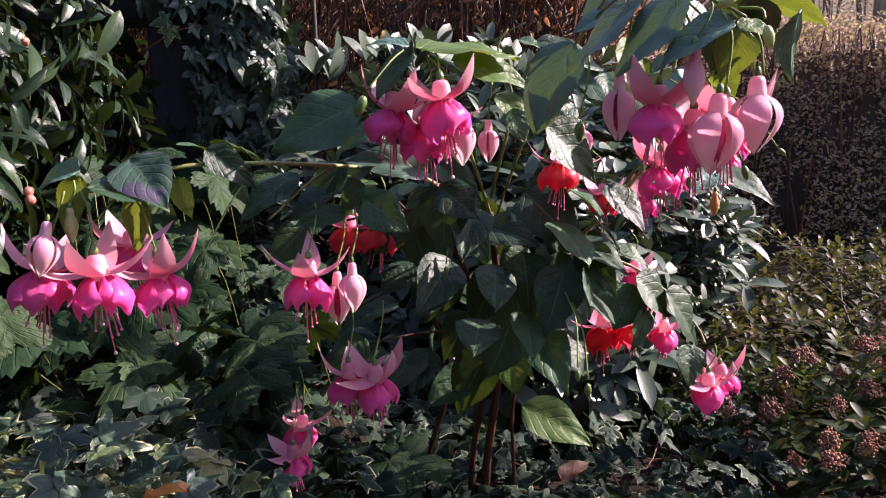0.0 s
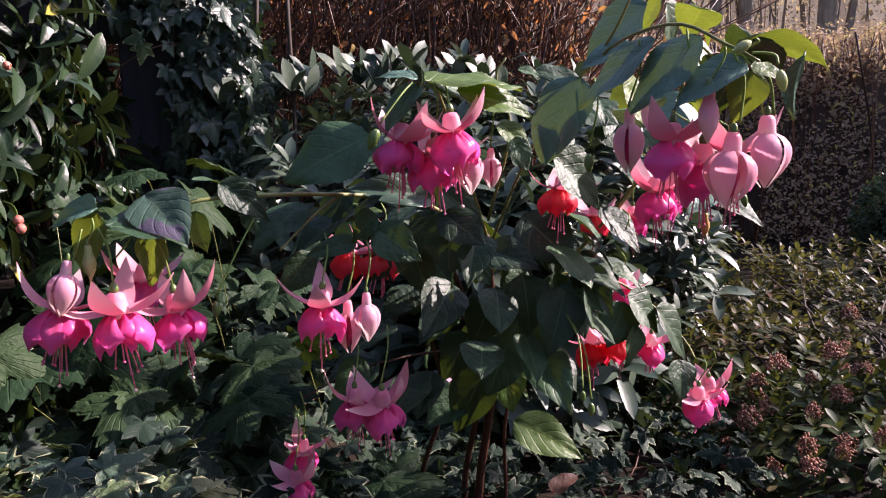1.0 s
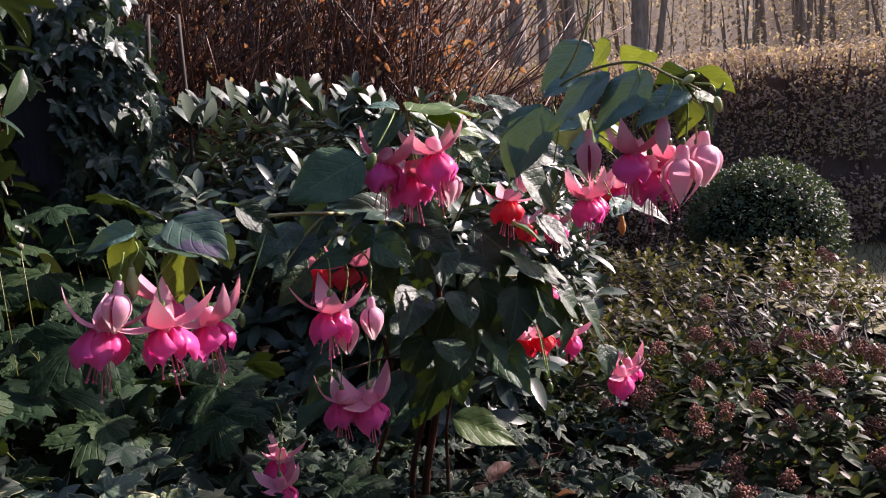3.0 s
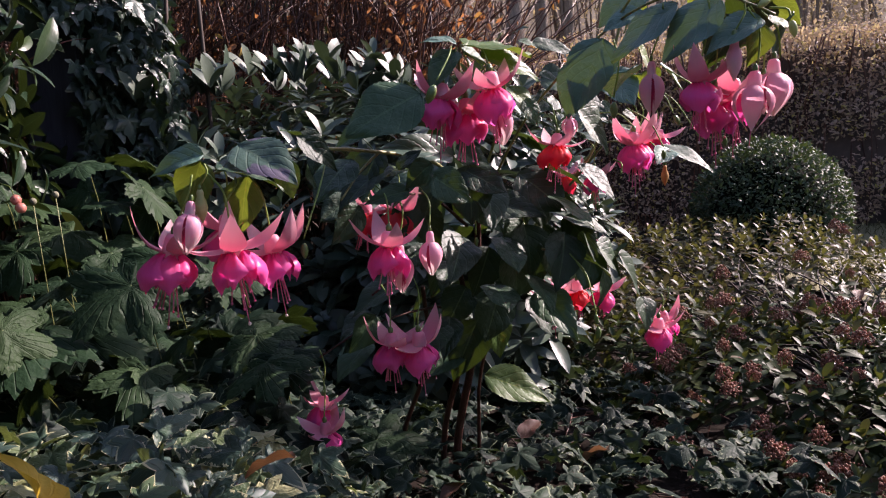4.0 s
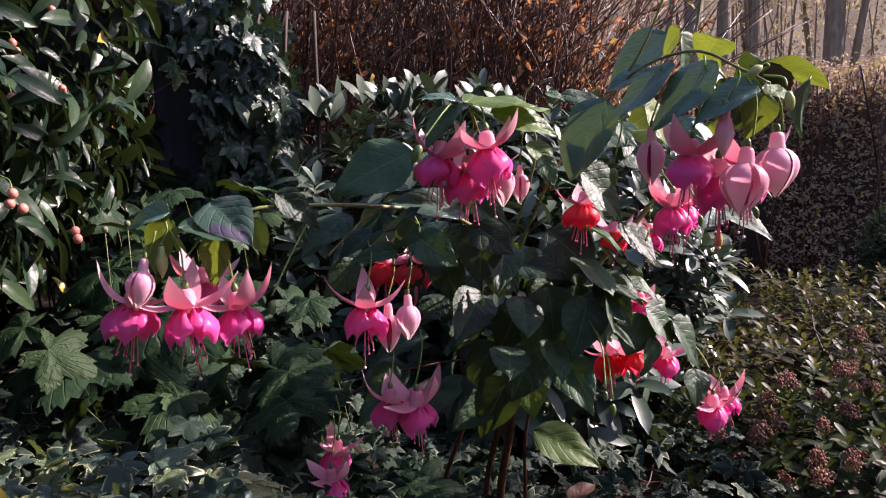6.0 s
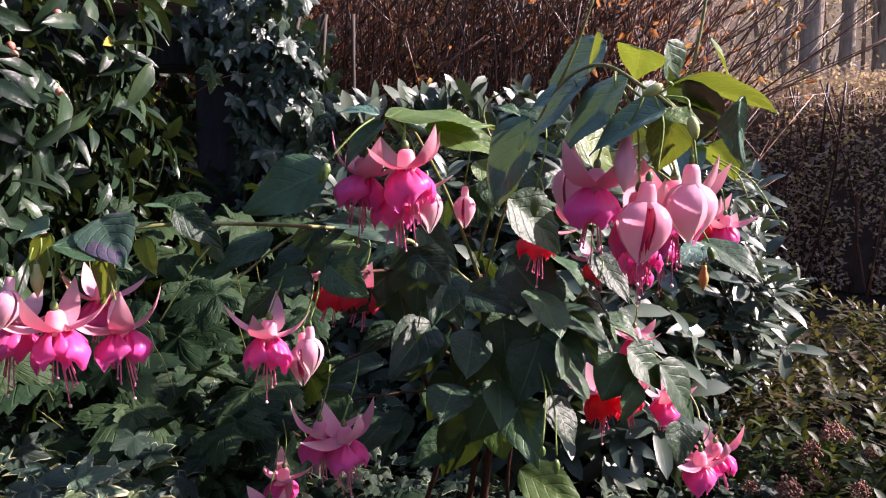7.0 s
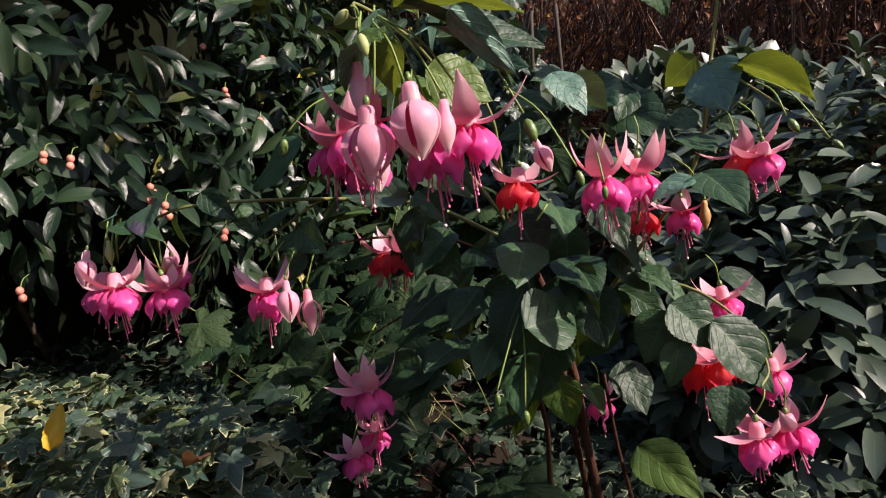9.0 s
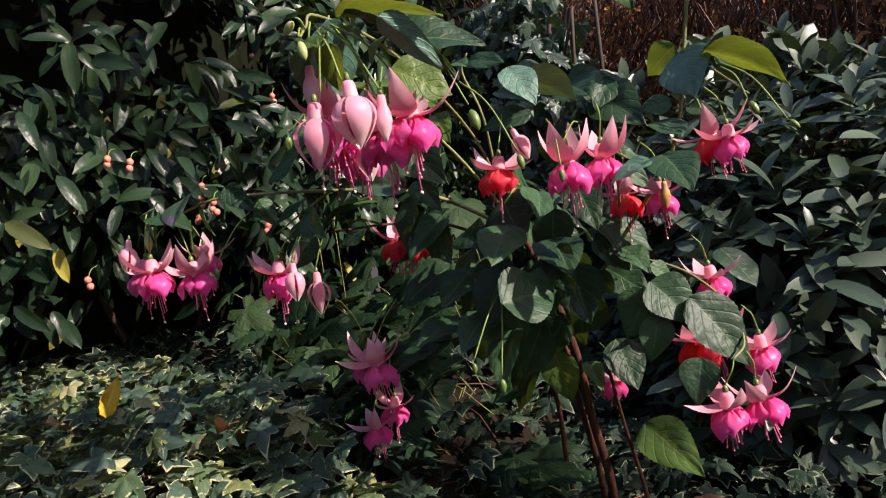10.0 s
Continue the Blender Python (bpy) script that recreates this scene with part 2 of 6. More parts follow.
SKIMMIA_LEAF = leaf_material("skimmia_leaf", [(0.0, (0.008, 0.018, 0.006)), (0.4, (0.017, 0.033, 0.010)), (0.8, (0.034, 0.050, 0.015)), (1.0, (0.08, 0.056, 0.030))], 0.48, 0.12,
                             (0.25, 0.28, 0.04), islands=True, vein=(0.10, 0.12, 0.05), vein_mix=0.3, side_mix=0.05, bump=0.2, specular=0.14)
SKIMMIA_LEAF_ONE = leaf_material("skimmia_leaf_large", [(0.0, (0.008, 0.018, 0.006)), (0.4, (0.017, 0.033, 0.010)), (0.8, (0.034, 0.050, 0.015)), (1.0, (0.08, 0.056, 0.030))],
                                 0.48, 0.12, (0.25, 0.28, 0.04), vein=(0.10, 0.12, 0.05), vein_mix=0.3, side_mix=0.05, bump=0.2, specular=0.14)
SKIMMIA_FAR = leaf_material("skimmia_foliage", [(0.0, (0.013, 0.020, 0.007)), (0.5, (0.028, 0.031, 0.011)), (0.8, (0.052, 0.040, 0.020)), (1.0, (0.085, 0.050, 0.032))], 0.45, 0.16,
                            (0.28, 0.28, 0.06), islands=True, specular=0.14)
SKIMMIA_BUD = plain_material("skimmia_bud", [(0.2, (0.13, 0.050, 0.034)), (0.6, (0.28, 0.125, 0.085)), (0.9, (0.46, 0.30, 0.20))], 0.65, 90.0, islands=True, specular=0.2)
LOBED_LEAF = leaf_material("lobed_leaf", [(0.0, (0.007, 0.018, 0.008)), (0.6, (0.013, 0.030, 0.013)), (1.0, (0.026, 0.046, 0.018))], 0.54, 0.05, (0.2, 0.32, 0.04),
                           vein=(0.10, 0.15, 0.08), vein_mix=0.35, side_veins=6.0, bump=0.7, specular=0.09)
# near-black colour that paints the shade in gaps between leaves
SHADE_BLACK = plain_material("shade_black", [(0.3, (0.003, 0.004, 0.002)), (0.7, (0.008, 0.010, 0.005))], 0.95, 20.0, specular=0.05)
HEDGE_CORE = plain_material("hedge_core", [(0.3, (0.045, 0.032, 0.025)), (0.7, (0.10, 0.072, 0.055))], 0.9, 9.0, 0.8)
BOX_LEAF = leaf_material("box_leaf", [(0.0, (0.018, 0.036, 0.020)), (0.7, (0.034, 0.064, 0.032)), (1.0, (0.065, 0.10, 0.04))], 0.5, 0.12, (0.15, 0.22, 0.04), islands=True, specular=0.2)
HEDGE_LEAF = leaf_material("hedge_leaf", [(0.0, (0.25, 0.165, 0.135)), (0.45, (0.40, 0.275, 0.215)), (0.80, (0.46, 0.35, 0.25)), (0.93, (0.46, 0.40, 0.14)), (1.0, (0.58, 0.50, 0.10))],
                           0.7, 0.40, (0.55, 0.42, 0.18), islands=True, specular=0.1)
WOODS_LEAF = leaf_material("woods_leaf", [(0.0, (0.12, 0.10, 0.05)), (0.5, (0.22, 0.17, 0.10)), (0.85, (0.30, 0.24, 0.13)), (1.0, (0.45, 0.32, 0.08))], 0.6, 0.40,
                           (0.50, 0.40, 0.22), islands=True, specular=0.1)
TWIG = plain_material("twig_bark", [(0.2, (0.026, 0.009, 0.006)), (0.6, (0.090, 0.031, 0.015)), (0.92, (0.28, 0.12, 0.053))], 0.48, 20.0, 0.4, islands=True)
SHRUB_WOOD = plain_material("shrub_wood", [(0.3, (0.020, 0.013, 0.009)), (0.7, (0.055, 0.036, 0.024))], 0.8, 20.0, 0.5)
BARK = plain_material("bark", [(0.3, (0.10, 0.078, 0.060)), (0.7, (0.27, 0.21, 0.16))], 0.9, 9.0, 1.0, (3, 3, 0.6), distance=0.03)
DARK_WOOD = plain_material("dark_wood", [(0.3, (0.016, 0.015, 0.019)), (0.7, (0.036, 0.033, 0.042))], 0.75, 14.0, 0.5, (6, 6, 0.7))
RED_WOOD = plain_material("red_wood", [(0.3, (0.05, 0.022, 0.016)), (0.7, (0.11, 0.05, 0.032))], 0.75, 14.0, 0.5, (0.7, 6, 6))
BERRY = plain_material("berry", [(0.3, (0.62, 0.16, 0.11)), (0.7, (0.75, 0.32, 0.24))], 0.4, 90.0, translucent=0.15)
DRY_LEAF = leaf_material("dry_leaf", [(0.0, (0.10, 0.042, 0.024)), (0.5, (0.16, 0.072, 0.040)), (1.0, (0.22, 0.13, 0.075))], 0.6, 0.15, (0.4, 0.17, 0.06), vein=(0.1, 0.05, 0.03),
                         vein_mix=0.5)
WITHERED = leaf_material("withered_leaf", [(0.0, (0.09, 0.035, 0.02)), (0.5, (0.22, 0.085, 0.04)), (0.93, (0.36, 0.17, 0.08)), (1.0, (0.5, 0.34, 0.05))], 0.55, 0.4, (0.6, 0.25, 0.08),
                         islands=True, specular=0.3)
YELLOW_LEAF = leaf_material("yellow_leaf", [(0.0, (0.62, 0.38, 0.03)), (1.0, (0.70, 0.45, 0.05))], 0.5, 0.4, (0.8, 0.5, 0.05), vein=(0.3, 0.16, 0.02), vein_mix=0.5)
SEED_HEAD = plain_material("seed_head", [(0.3, (0.10, 0.10, 0.06)), (0.7, (0.2, 0.19, 0.12))], 0.8, 300.0)
# emission that paints sunlit haze into the far backdrop; no lamp is there
HAZE_GLOW, _nt, _b, _o = material("haze_glow")
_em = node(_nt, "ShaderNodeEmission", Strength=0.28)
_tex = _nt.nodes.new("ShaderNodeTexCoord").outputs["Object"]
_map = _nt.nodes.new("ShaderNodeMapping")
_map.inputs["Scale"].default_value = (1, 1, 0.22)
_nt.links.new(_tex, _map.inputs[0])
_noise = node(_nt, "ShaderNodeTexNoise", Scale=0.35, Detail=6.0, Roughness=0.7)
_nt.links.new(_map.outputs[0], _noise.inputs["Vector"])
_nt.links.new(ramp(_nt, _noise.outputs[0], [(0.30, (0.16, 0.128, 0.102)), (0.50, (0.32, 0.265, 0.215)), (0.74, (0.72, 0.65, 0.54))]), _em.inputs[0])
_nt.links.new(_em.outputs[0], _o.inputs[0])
LAWN = plain_material("lawn", [(0.3, (0.10, 0.10, 0.04)), (0.7, (0.20, 0.17, 0.085))], 0.85, 60.0, 0.9)
class Shape:
    """Vertices, faces and one uv per vertex; can be turned into a mesh, or repeated many times into one."""

    def __init__(self, v, f, uv=None):
        self.v = np.asarray(v, float)
        self.f = [tuple(q) for q in f]
        self.uv = np.asarray(uv, float) if uv is not None else np.full((len(self.v), 2), 0.5)

    def mesh(self, name, mat):
        return repeated(name, mat, self, np.eye(4)[None])

    def moved(self, m):
        m = np.array(m)
        return Shape(self.v @ m[:3, :3].T + m[:3, 3], self.f, self.uv)


def joined(shapes):
    v, f, uv, n = [], [], [], 0
    for s in shapes:
        v.append(s.v)
        uv.append(s.uv)
        f += [tuple(i + n for i in q) for q in s.f]
        n += len(s.v)
    return Shape(np.concatenate(v), f, np.concatenate(uv))


def repeated(name, mat, shape, poses):
    """One mesh that holds shape at every pose (an array of 4 x 4)."""
    poses = np.asarray(poses, float)
    k, nv = len(poses), len(shape.v)
    v = np.einsum("kij,nj->kni", poses[:, :3, :3], shape.v) + poses[:, None, :3, 3]
    totals = np.array([len(q) for q in shape.f])
    idx = np.concatenate([np.array(q) for q in shape.f])
    loops = (idx[None] + (np.arange(k) * nv)[:, None]).ravel()
    me = bpy.data.meshes.new(name)
    me.vertices.add(k * nv)
    me.vertices.foreach_set("co", v.reshape(-1))
    me.loops.add(len(loops))
    me.loops.foreach_set("vertex_index", loops.astype(np.int32))
    tot = np.tile(totals, k)
    me.polygons.add(len(tot))
    me.polygons.foreach_set("loop_start", np.concatenate([[0], np.cumsum(tot)[:-1]]).astype(np.int32))
    me.polygons.foreach_set("use_smooth", np.ones(len(tot), bool))
    layer = me.uv_layers.new(name="UVMap")
    layer.data.foreach_set("uv", np.tile(shape.uv[idx], (k, 1)).ravel())
    me.update(calc_edges=True)
    me.validate()
    me.materials.append(mat)
    return me


def blade(width, n=8, m=2, fold=0.15, droop=0.25, fat=0.45, teeth=0.0, wave=0.0, pucker=0.0, point=1.0, stalk=0.0, seed=1):
    """A leaf of length 1 along x from the origin, its upper side to +z."""
    r = random.Random(seed)
    v, uv, f = [], [], []
    for i in range(n + 1):
        s = i / n
        prof = (s ** fat) * ((1 - s) ** (0.75 * point)) / ((fat / (fat + 0.75 * point)) ** fat * (0.75 * point / (fat + 0.75 * point)) ** (0.75 * point))
        w = max(0.5 * width * prof, 0.004)
        for j in range(-m, m + 1):
            a = j / m
            edge = 1.0 + (teeth * (1 if i % 2 else -1) if abs(j) == m and 0 < i < n else 0.0)
            y = a * w * edge
            z = fold * abs(y) - droop * s * s + wave * math.sin(s * 11 + a * 2 + seed) * abs(a)
            if pucker:
                z += pucker * abs(math.sin(5.5 * (s - 0.375 * abs(a)) * math.pi)) * abs(a) ** 0.5 * (1 - abs(a) ** 4)
            x = s * (1 - 0.12 * droop) + (teeth * 0.4 if abs(j) == m else 0.0)
            v.append((x, y, z))
            uv.append((s, 0.5 + 0.5 * a))
    c = 2 * m + 1
    for i in range(n):
        for j in range(2 * m):
            f.append((i * c + j, (i + 1) * c + j, (i + 1) * c + j + 1, i * c + j + 1))
    return Shape(v, f, uv)


def lobed(lobes, notch, n=3, teeth=0.0, fold=0.12, seed=3, sharp=False):
    """A palmate leaf about 1 across; lobes: (angle in degrees from the tip's direction, reach). uv y runs from 0.5 at the heart to 1 at the margin."""
    r = random.Random(seed)
    rim = []
    for k, (a, reach) in enumerate(lobes):
        if k:
            pa, pr = lobes[k - 1]
            rim.append(((a + pa) / 2, notch * min(reach, pr)))
        if teeth:
            rim += [(a - 24, reach * 0.66), (a - 19, reach * (0.74 + teeth * r.random())), (a - 13, reach * 0.76), (a - 9, reach * (0.86 + 0.5 * teeth * r.random())), (a - 5, reach * 0.88)]
        elif sharp:
            rim += [(a - 21, reach * 0.60), (a - 8, reach * 0.82)]
        else:
            rim.append((a - 17, reach * 0.82))
            rim.append((a - 6, reach * 0.95))
        rim.append((a, reach))
        if teeth:
            rim += [(a + 5, reach * 0.88), (a + 9, reach * (0.86 + 0.5 * teeth * r.random())), (a + 13, reach * 0.76), (a + 19, reach * (0.74 + teeth * r.random())), (a + 24, reach * 0.66)]
        elif sharp:
            rim += [(a + 8, reach * 0.82), (a + 21, reach * 0.60)]
        else:
            rim.append((a + 6, reach * 0.95))
            rim.append((a + 17, reach * 0.82))
    rim = [(-168, 0.12)] + rim + [(168, 0.12)]
    v, uv, f = [(0, 0, 0)], [(0.0, 0.5)], []
    for ring in range(1, n + 1):
        q = ring / n
        for a, d in rim:
            dd = d * q
            x, y = dd * math.cos(radians(a)), dd * math.sin(radians(a))
            ripple = 0.05 * math.cos(radians(a) * 5) * q
            v.append((x, y, -fold * dd * dd * 1.6 + ripple + r.uniform(-0.015, 0.015)))
            uv.append((0.5 + 0.5 * math.sin(radians(a * 2)), 0.5 + 0.5 * q))
    c = len(rim)
    for j in range(c - 1):
        f.append((0, 1 + j, 2 + j))
        for ring in range(n - 1):
            o = 1 + ring * c
            f.append((o + j, o + c + j, o + c + j + 1, o + j + 1))
    return Shape(v, f, uv)


def tube(points, radii, sides=6):
    """A round stalk through the points, closed at both ends."""
    pts = [Vector(p) for p in points]
    if isinstance(radii, (int, float)):
        radii = [radii] * len(pts)
    v, uv, f = [], [], []
    side = Vector((0.31, 0.87, 0.13))
    for i, p in enumerate(pts):
        d = (pts[min(i + 1, len(pts) - 1)] - pts[max(i - 1, 0)]).normalized()
        side = (side - d * side.dot(d)).normalized()
        up = d.cross(side)
        for k in range(sides):
            a = 2 * math.pi * k / sides
            v.append(p + (side * math.cos(a) + up * math.sin(a)) * radii[i])
            uv.append((i / max(len(pts) - 1, 1), k / sides))
    for i in range(len(pts) - 1):
        for k in range(sides):
            k2 = (k + 1) % sides
            f.append((i * sides + k, i * sides + k2, (i + 1) * sides + k2, (i + 1) * sides + k))
    f.append(tuple(reversed(range(sides))))
    f.append(tuple(range((len(pts) - 1) * sides, len(pts) * sides)))
    return Shape([tuple(q) for q in v], f, uv)


def lathe(profile, sides=12, ridge=0.0):
    """A turned body about z: profile of (radius, z) from top to bottom."""
    v, uv, f = [], [], []
    for i, (r, z) in enumerate(profile):
        for k in range(sides):
            a = 2 * math.pi * k / sides
            rr = r * (1 + ridge * abs(math.cos(2 * a)))
            v.append((rr * math.cos(a), rr * math.sin(a), z))
            uv.append((i / (len(profile) - 1), k / sides))
    for i in range(len(profile) - 1):
        for k in range(sides):
            k2 = (k + 1) % sides
            f.append((i * sides + k, (i + 1) * sides + k, (i + 1) * sides + k2, i * sides + k2))
    f.append(tuple(range(sides)))
    f.append(tuple(reversed(range((len(profile) - 1) * sides, len(profile) * sides))))
    return Shape(v, f, uv)


def ball(radius, rings=5, sides=8):
    return lathe([(max(radius * math.sin(math.pi * i / rings), radius * 0.02), radius * math.cos(math.pi * i / rings)) for i in range(rings + 1)], sides)


def bent(points, n=6):
    """A smooth curve through the points, n steps between two."""
    p = [Vector(q) for q in points]
    p = [p[0] * 2 - p[1]] + p + [p[-1] * 2 - p[-2]]
    out = []
    for i in range(1, len(p) - 2):
        for k in range(n):
            t = k / n
            out.append(0.5 * (2 * p[i] + (p[i + 1] - p[i - 1]) * t + (2 * p[i - 1] - 5 * p[i] + 4 * p[i + 1] - p[i + 2]) * t * t
                              + (3 * p[i] - p[i - 1] - 3 * p[i + 1] + p[i + 2]) * t ** 3))
    out.append(p[-2])
    return out


def along(direction, normal):
    """A turn whose x runs along direction and whose z leans to normal."""
    x = Vector(direction).normalized()
    z = Vector(normal) - x * Vector(normal).dot(x)
    if z.length < 1e-4:
        z = Vector((0.3, 0.2, 1)) - x * x.dot(Vector((0.3, 0.2, 1)))
    z.normalize()
    y = z.cross(x)
    return Matrix((x, y, z)).transposed()


def placed(at, turn, sx, sy=None, sz=None):
    sy, sz = sx if sy is None else sy, sx if sz is None else sz
    return Matrix.Translation(at) @ turn.to_4x4() @ Matrix.Diagonal((sx, sy, sz, 1))


def thing(name, at, label, category, group="", kind=""):
    ob = new(name)
    ob.empty_display_size = 0.05
    ob.matrix_basis = Matrix.Translation(at)
    return tagged(ob, label, category, group, kind)


def spot(ob):
    """The world place of a thing or a part, while the file is built."""
    m = ob.matrix_basis.copy()
    while ob.parent:
        ob = ob.parent
        m = ob.matrix_basis @ m
    return m


def part(name, me, parent, m=None, label="", kind=""):
    """Links a mesh as one part under a thing or a part; m: its pose in the world (by default the mesh is in world metres)."""
    ob = new(name, me)
    ob.parent = parent
    ob.matrix_basis = spot(parent).inverted() @ (m if m is not None else Matrix())
    return tagged(ob, label, kind=kind)


# ---- ground ----
def step(a, b, t):
    t = min(max((t - a) / (b - a), 0.0), 1.0)
    return t * t * (3 - 2 * t)


def ground_height(x, y):
    """The bed lies a little higher towards the evergreen shrub, and falls to the path of the camera."""
    bank = 0.20 * step(0.02, -0.30, x) * step(2.6, 1.0, y)
    return 0.045 + bank + 0.012 * noise.noise((x * 5, y * 5, 0.0)) * step(6.0, 2.0, abs(x) + abs(y))


xs = sorted(set([round(-1.6 + 0.08 * i, 3) for i in range(49)] + [-60, -30, -15, -8, -5, -3.4, -2.4, 3.0, 4.2, 6, 9, 15, 30, 60]))
ys = sorted(set([round(-0.8 + 0.08 * i, 3) for i in range(48)] + [-60, -25, -10, -5, -2.5, -1.4, 3.6, 4.8, 6.5, 9, 14, 25, 45, 60]))
gv = [(x, y, ground_height(x, y)) for y in ys for x in xs]
gf = [(j * len(xs) + i, j * len(xs) + i + 1, (j + 1) * len(xs) + i + 1, (j + 1) * len(xs) + i) for j in range(len(ys) - 1) for i in range(len(xs) - 1)]
ground = new("ground", Shape(gv, gf).mesh("ground", SOIL))
tagged(ground, "dark garden soil under the ground cover", "ground", kind="structure")


# ---- the fuchsia ----
fuchsia = thing("fuchsia_plant", (0.075, 1.02, ground_height(0.075, 1.02)),
                "tall fuchsia with dark green leaves and hanging pink flowers", "plant")

LEAVES = [blade(0.64, 30, 5, 0.16, 0.20, 0.58, 0.020, 0.014, 0.030, 1.50, seed=1), blade(0.62, 30, 5, 0.24, 0.24, 0.55, 0.020, 0.020, 0.030, 1.55, seed=2),
          blade(0.68, 30, 5, 0.08, 0.12, 0.60, 0.020, 0.022, 0.028, 1.40, seed=5), blade(0.63, 30, 5, 0.28, 0.24, 0.56, 0.020, 0.017, 0.030, 1.60, seed=9)]
DROOPS = (0.20, 0.24, 0.12, 0.24)
LEAF_MESHES = {k: [s.mesh("leaf", mat) for s in LEAVES] for k, mat in (("g", FUCHSIA_LEAF), ("b", BLUE_GREEN_LEAF), ("y", BACKLIT_LEAF), ("p", PURPLE_LEAF))}
leaf_count = [0]


def leaf(base, tip, width, roll, kind, face=0.45, sunny=False):
    """One leaf of the fuchsia from its stalk to its tip, turned by roll degrees about its midrib."""
    base, tip = Vector(base), Vector(tip)
    d = tip - base
    n = leaf_count[0]
    leaf_count[0] += 1
    out = Vector((base.x - 0.08, base.y - 1.05, 0)).normalized()
    up = out * face + Vector((0.0, -0.25 * face, 1.0 - 0.55 * face))
    if sunny:
        up = Vector((0.55, -0.55, 0.62))
    turn = along(d + Vector((0, 0, 0.10 * d.length)), up) @ Matrix.Rotation(radians(roll + (n * 37 % 24) - 12), 3, "X")
    me = LEAF_MESHES[kind][n % 4]
    ob = part("leaf", me, fuchsia, placed(base, turn, d.length, d.length * width / 0.60, d.length))
    if kind == "p":
        tagged(ob, "dark leaf flushed purple")
    elif kind == "y":
        tagged(ob, "leaf with backlight put into its yellow-green colour")
    return ob


def key_leaf(base, tip, side, kind, wide=0.0, face=None):
    """One large leaf laid through its base, its tip and a point of its margin (or facing a given way); wide: its breadth against its length."""
    base, tip, side = Vector(base), Vector(tip), Vector(side)
    d = tip - base
    normal = d.cross(side - base)
    if normal.z - 0.35 * normal.y < 0:
        normal.negate()
    if face:
        normal = Vector(face)
    n = leaf_count[0]
    leaf_count[0] += 1
    k = n % 4
    end = Vector((1 - 0.12 * DROOPS[k], 0, -DROOPS[k]))
    turn = along(d, normal) @ Matrix.Rotation(-math.atan2(DROOPS[k], end.x), 3, "Y")
    size = d.length / end.length
    away = (side - base) - d * ((side - base).dot(d) / d.length_squared)
    breadth = wide or min(max(2.1 * away.length / d.length, 0.52), 0.86)
    ob = part("leaf", LEAF_MESHES[kind][k], fuchsia, placed(base, turn, size, size * breadth / 0.63, size))
    if kind == "p":
        tagged(ob, "dark leaf flushed purple")
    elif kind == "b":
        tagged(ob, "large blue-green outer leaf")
    elif kind == "y":
        tagged(ob, "leaf with backlight put into its yellow-green colour")


def branch(points, r0, r1, mat, name="branch", label=""):
    pts = bent(points, 5)
    n = len(pts)
    part(name, tube(pts, [r0 + (r1 - r0) * i / (n - 1) for i in range(n)], 8).mesh(name, mat), fuchsia, label=label)


GZ = ground_height(0.075, 1.02)
branch([(0.070, 1.035, GZ - 0.01), (0.072, 1.01, 0.16), (0.081, 0.965, 0.27), (0.088, 0.935, 0.36), (0.080, 0.90, 0.46), (0.07, 0.86, 0.54)], 0.0068, 0.0042, FUCHSIA_STEM, "stem", "reddish brown woody stem")
branch([(0.050, 1.035, GZ - 0.01), (0.052, 1.015, 0.17), (0.065, 0.965, 0.28), (0.070, 0.93, 0.38), (0.03, 0.88, 0.50)], 0.005, 0.0035, FUCHSIA_STEM, "stem", "reddish brown woody stem")
branch([(-0.01, 1.05, 0.04), (-0.012, 1.03, 0.16), (0.02, 0.97, 0.30), (0.0, 0.90, 0.42)], 0.004, 0.003, FUCHSIA_STEM, "stem")
branch([(0.115, 1.05, 0.04), (0.112, 1.03, 0.15), (0.108, 1.0, 0.25), (0.12, 0.95, 0.36)], 0.0035, 0.002, FUCHSIA_STEM, "stem")
# to the left-hand cluster
branch([(0.07, 0.88, 0.52), (0.0, 0.79, 0.585), (-0.085, 0.712, 0.604), (-0.176, 0.622, 0.611), (-0.222, 0.600, 0.602), (-0.256, 0.588, 0.592)], 0.0026, 0.0013, GREEN_STEM)
branch([(-0.085, 0.712, 0.604), (-0.11, 0.69, 0.585), (-0.135, 0.66, 0.560)], 0.0016, 0.001, GREEN_STEM)
# to the upper flowers
branch([(0.07, 0.86, 0.54), (0.04, 0.80, 0.63), (0.015, 0.74, 0.69), (0.005, 0.70, 0.708), (0.0, 0.675, 0.705)], 0.0022, 0.0012, GREEN_STEM)
branch([(0.07, 0.84, 0.56), (0.09, 0.80, 0.66), (0.075, 0.79, 0.715), (0.085, 0.79, 0.735)], 0.0018, 0.0010, GREEN_STEM)
# arching to the right-hand bunch
branch([(0.075, 0.86, 0.53), (0.105, 0.76, 0.64), (0.135, 0.62, 0.715), (0.160, 0.52, 0.730), (0.187, 0.485, 0.712), (0.20, 0.468, 0.700)], 0.0016, 0.0010, GREEN_STEM)
branch([(0.135, 0.62, 0.715), (0.15, 0.60, 0.745), (0.165, 0.585, 0.79)], 0.0014, 0.0009, GREEN_STEM)
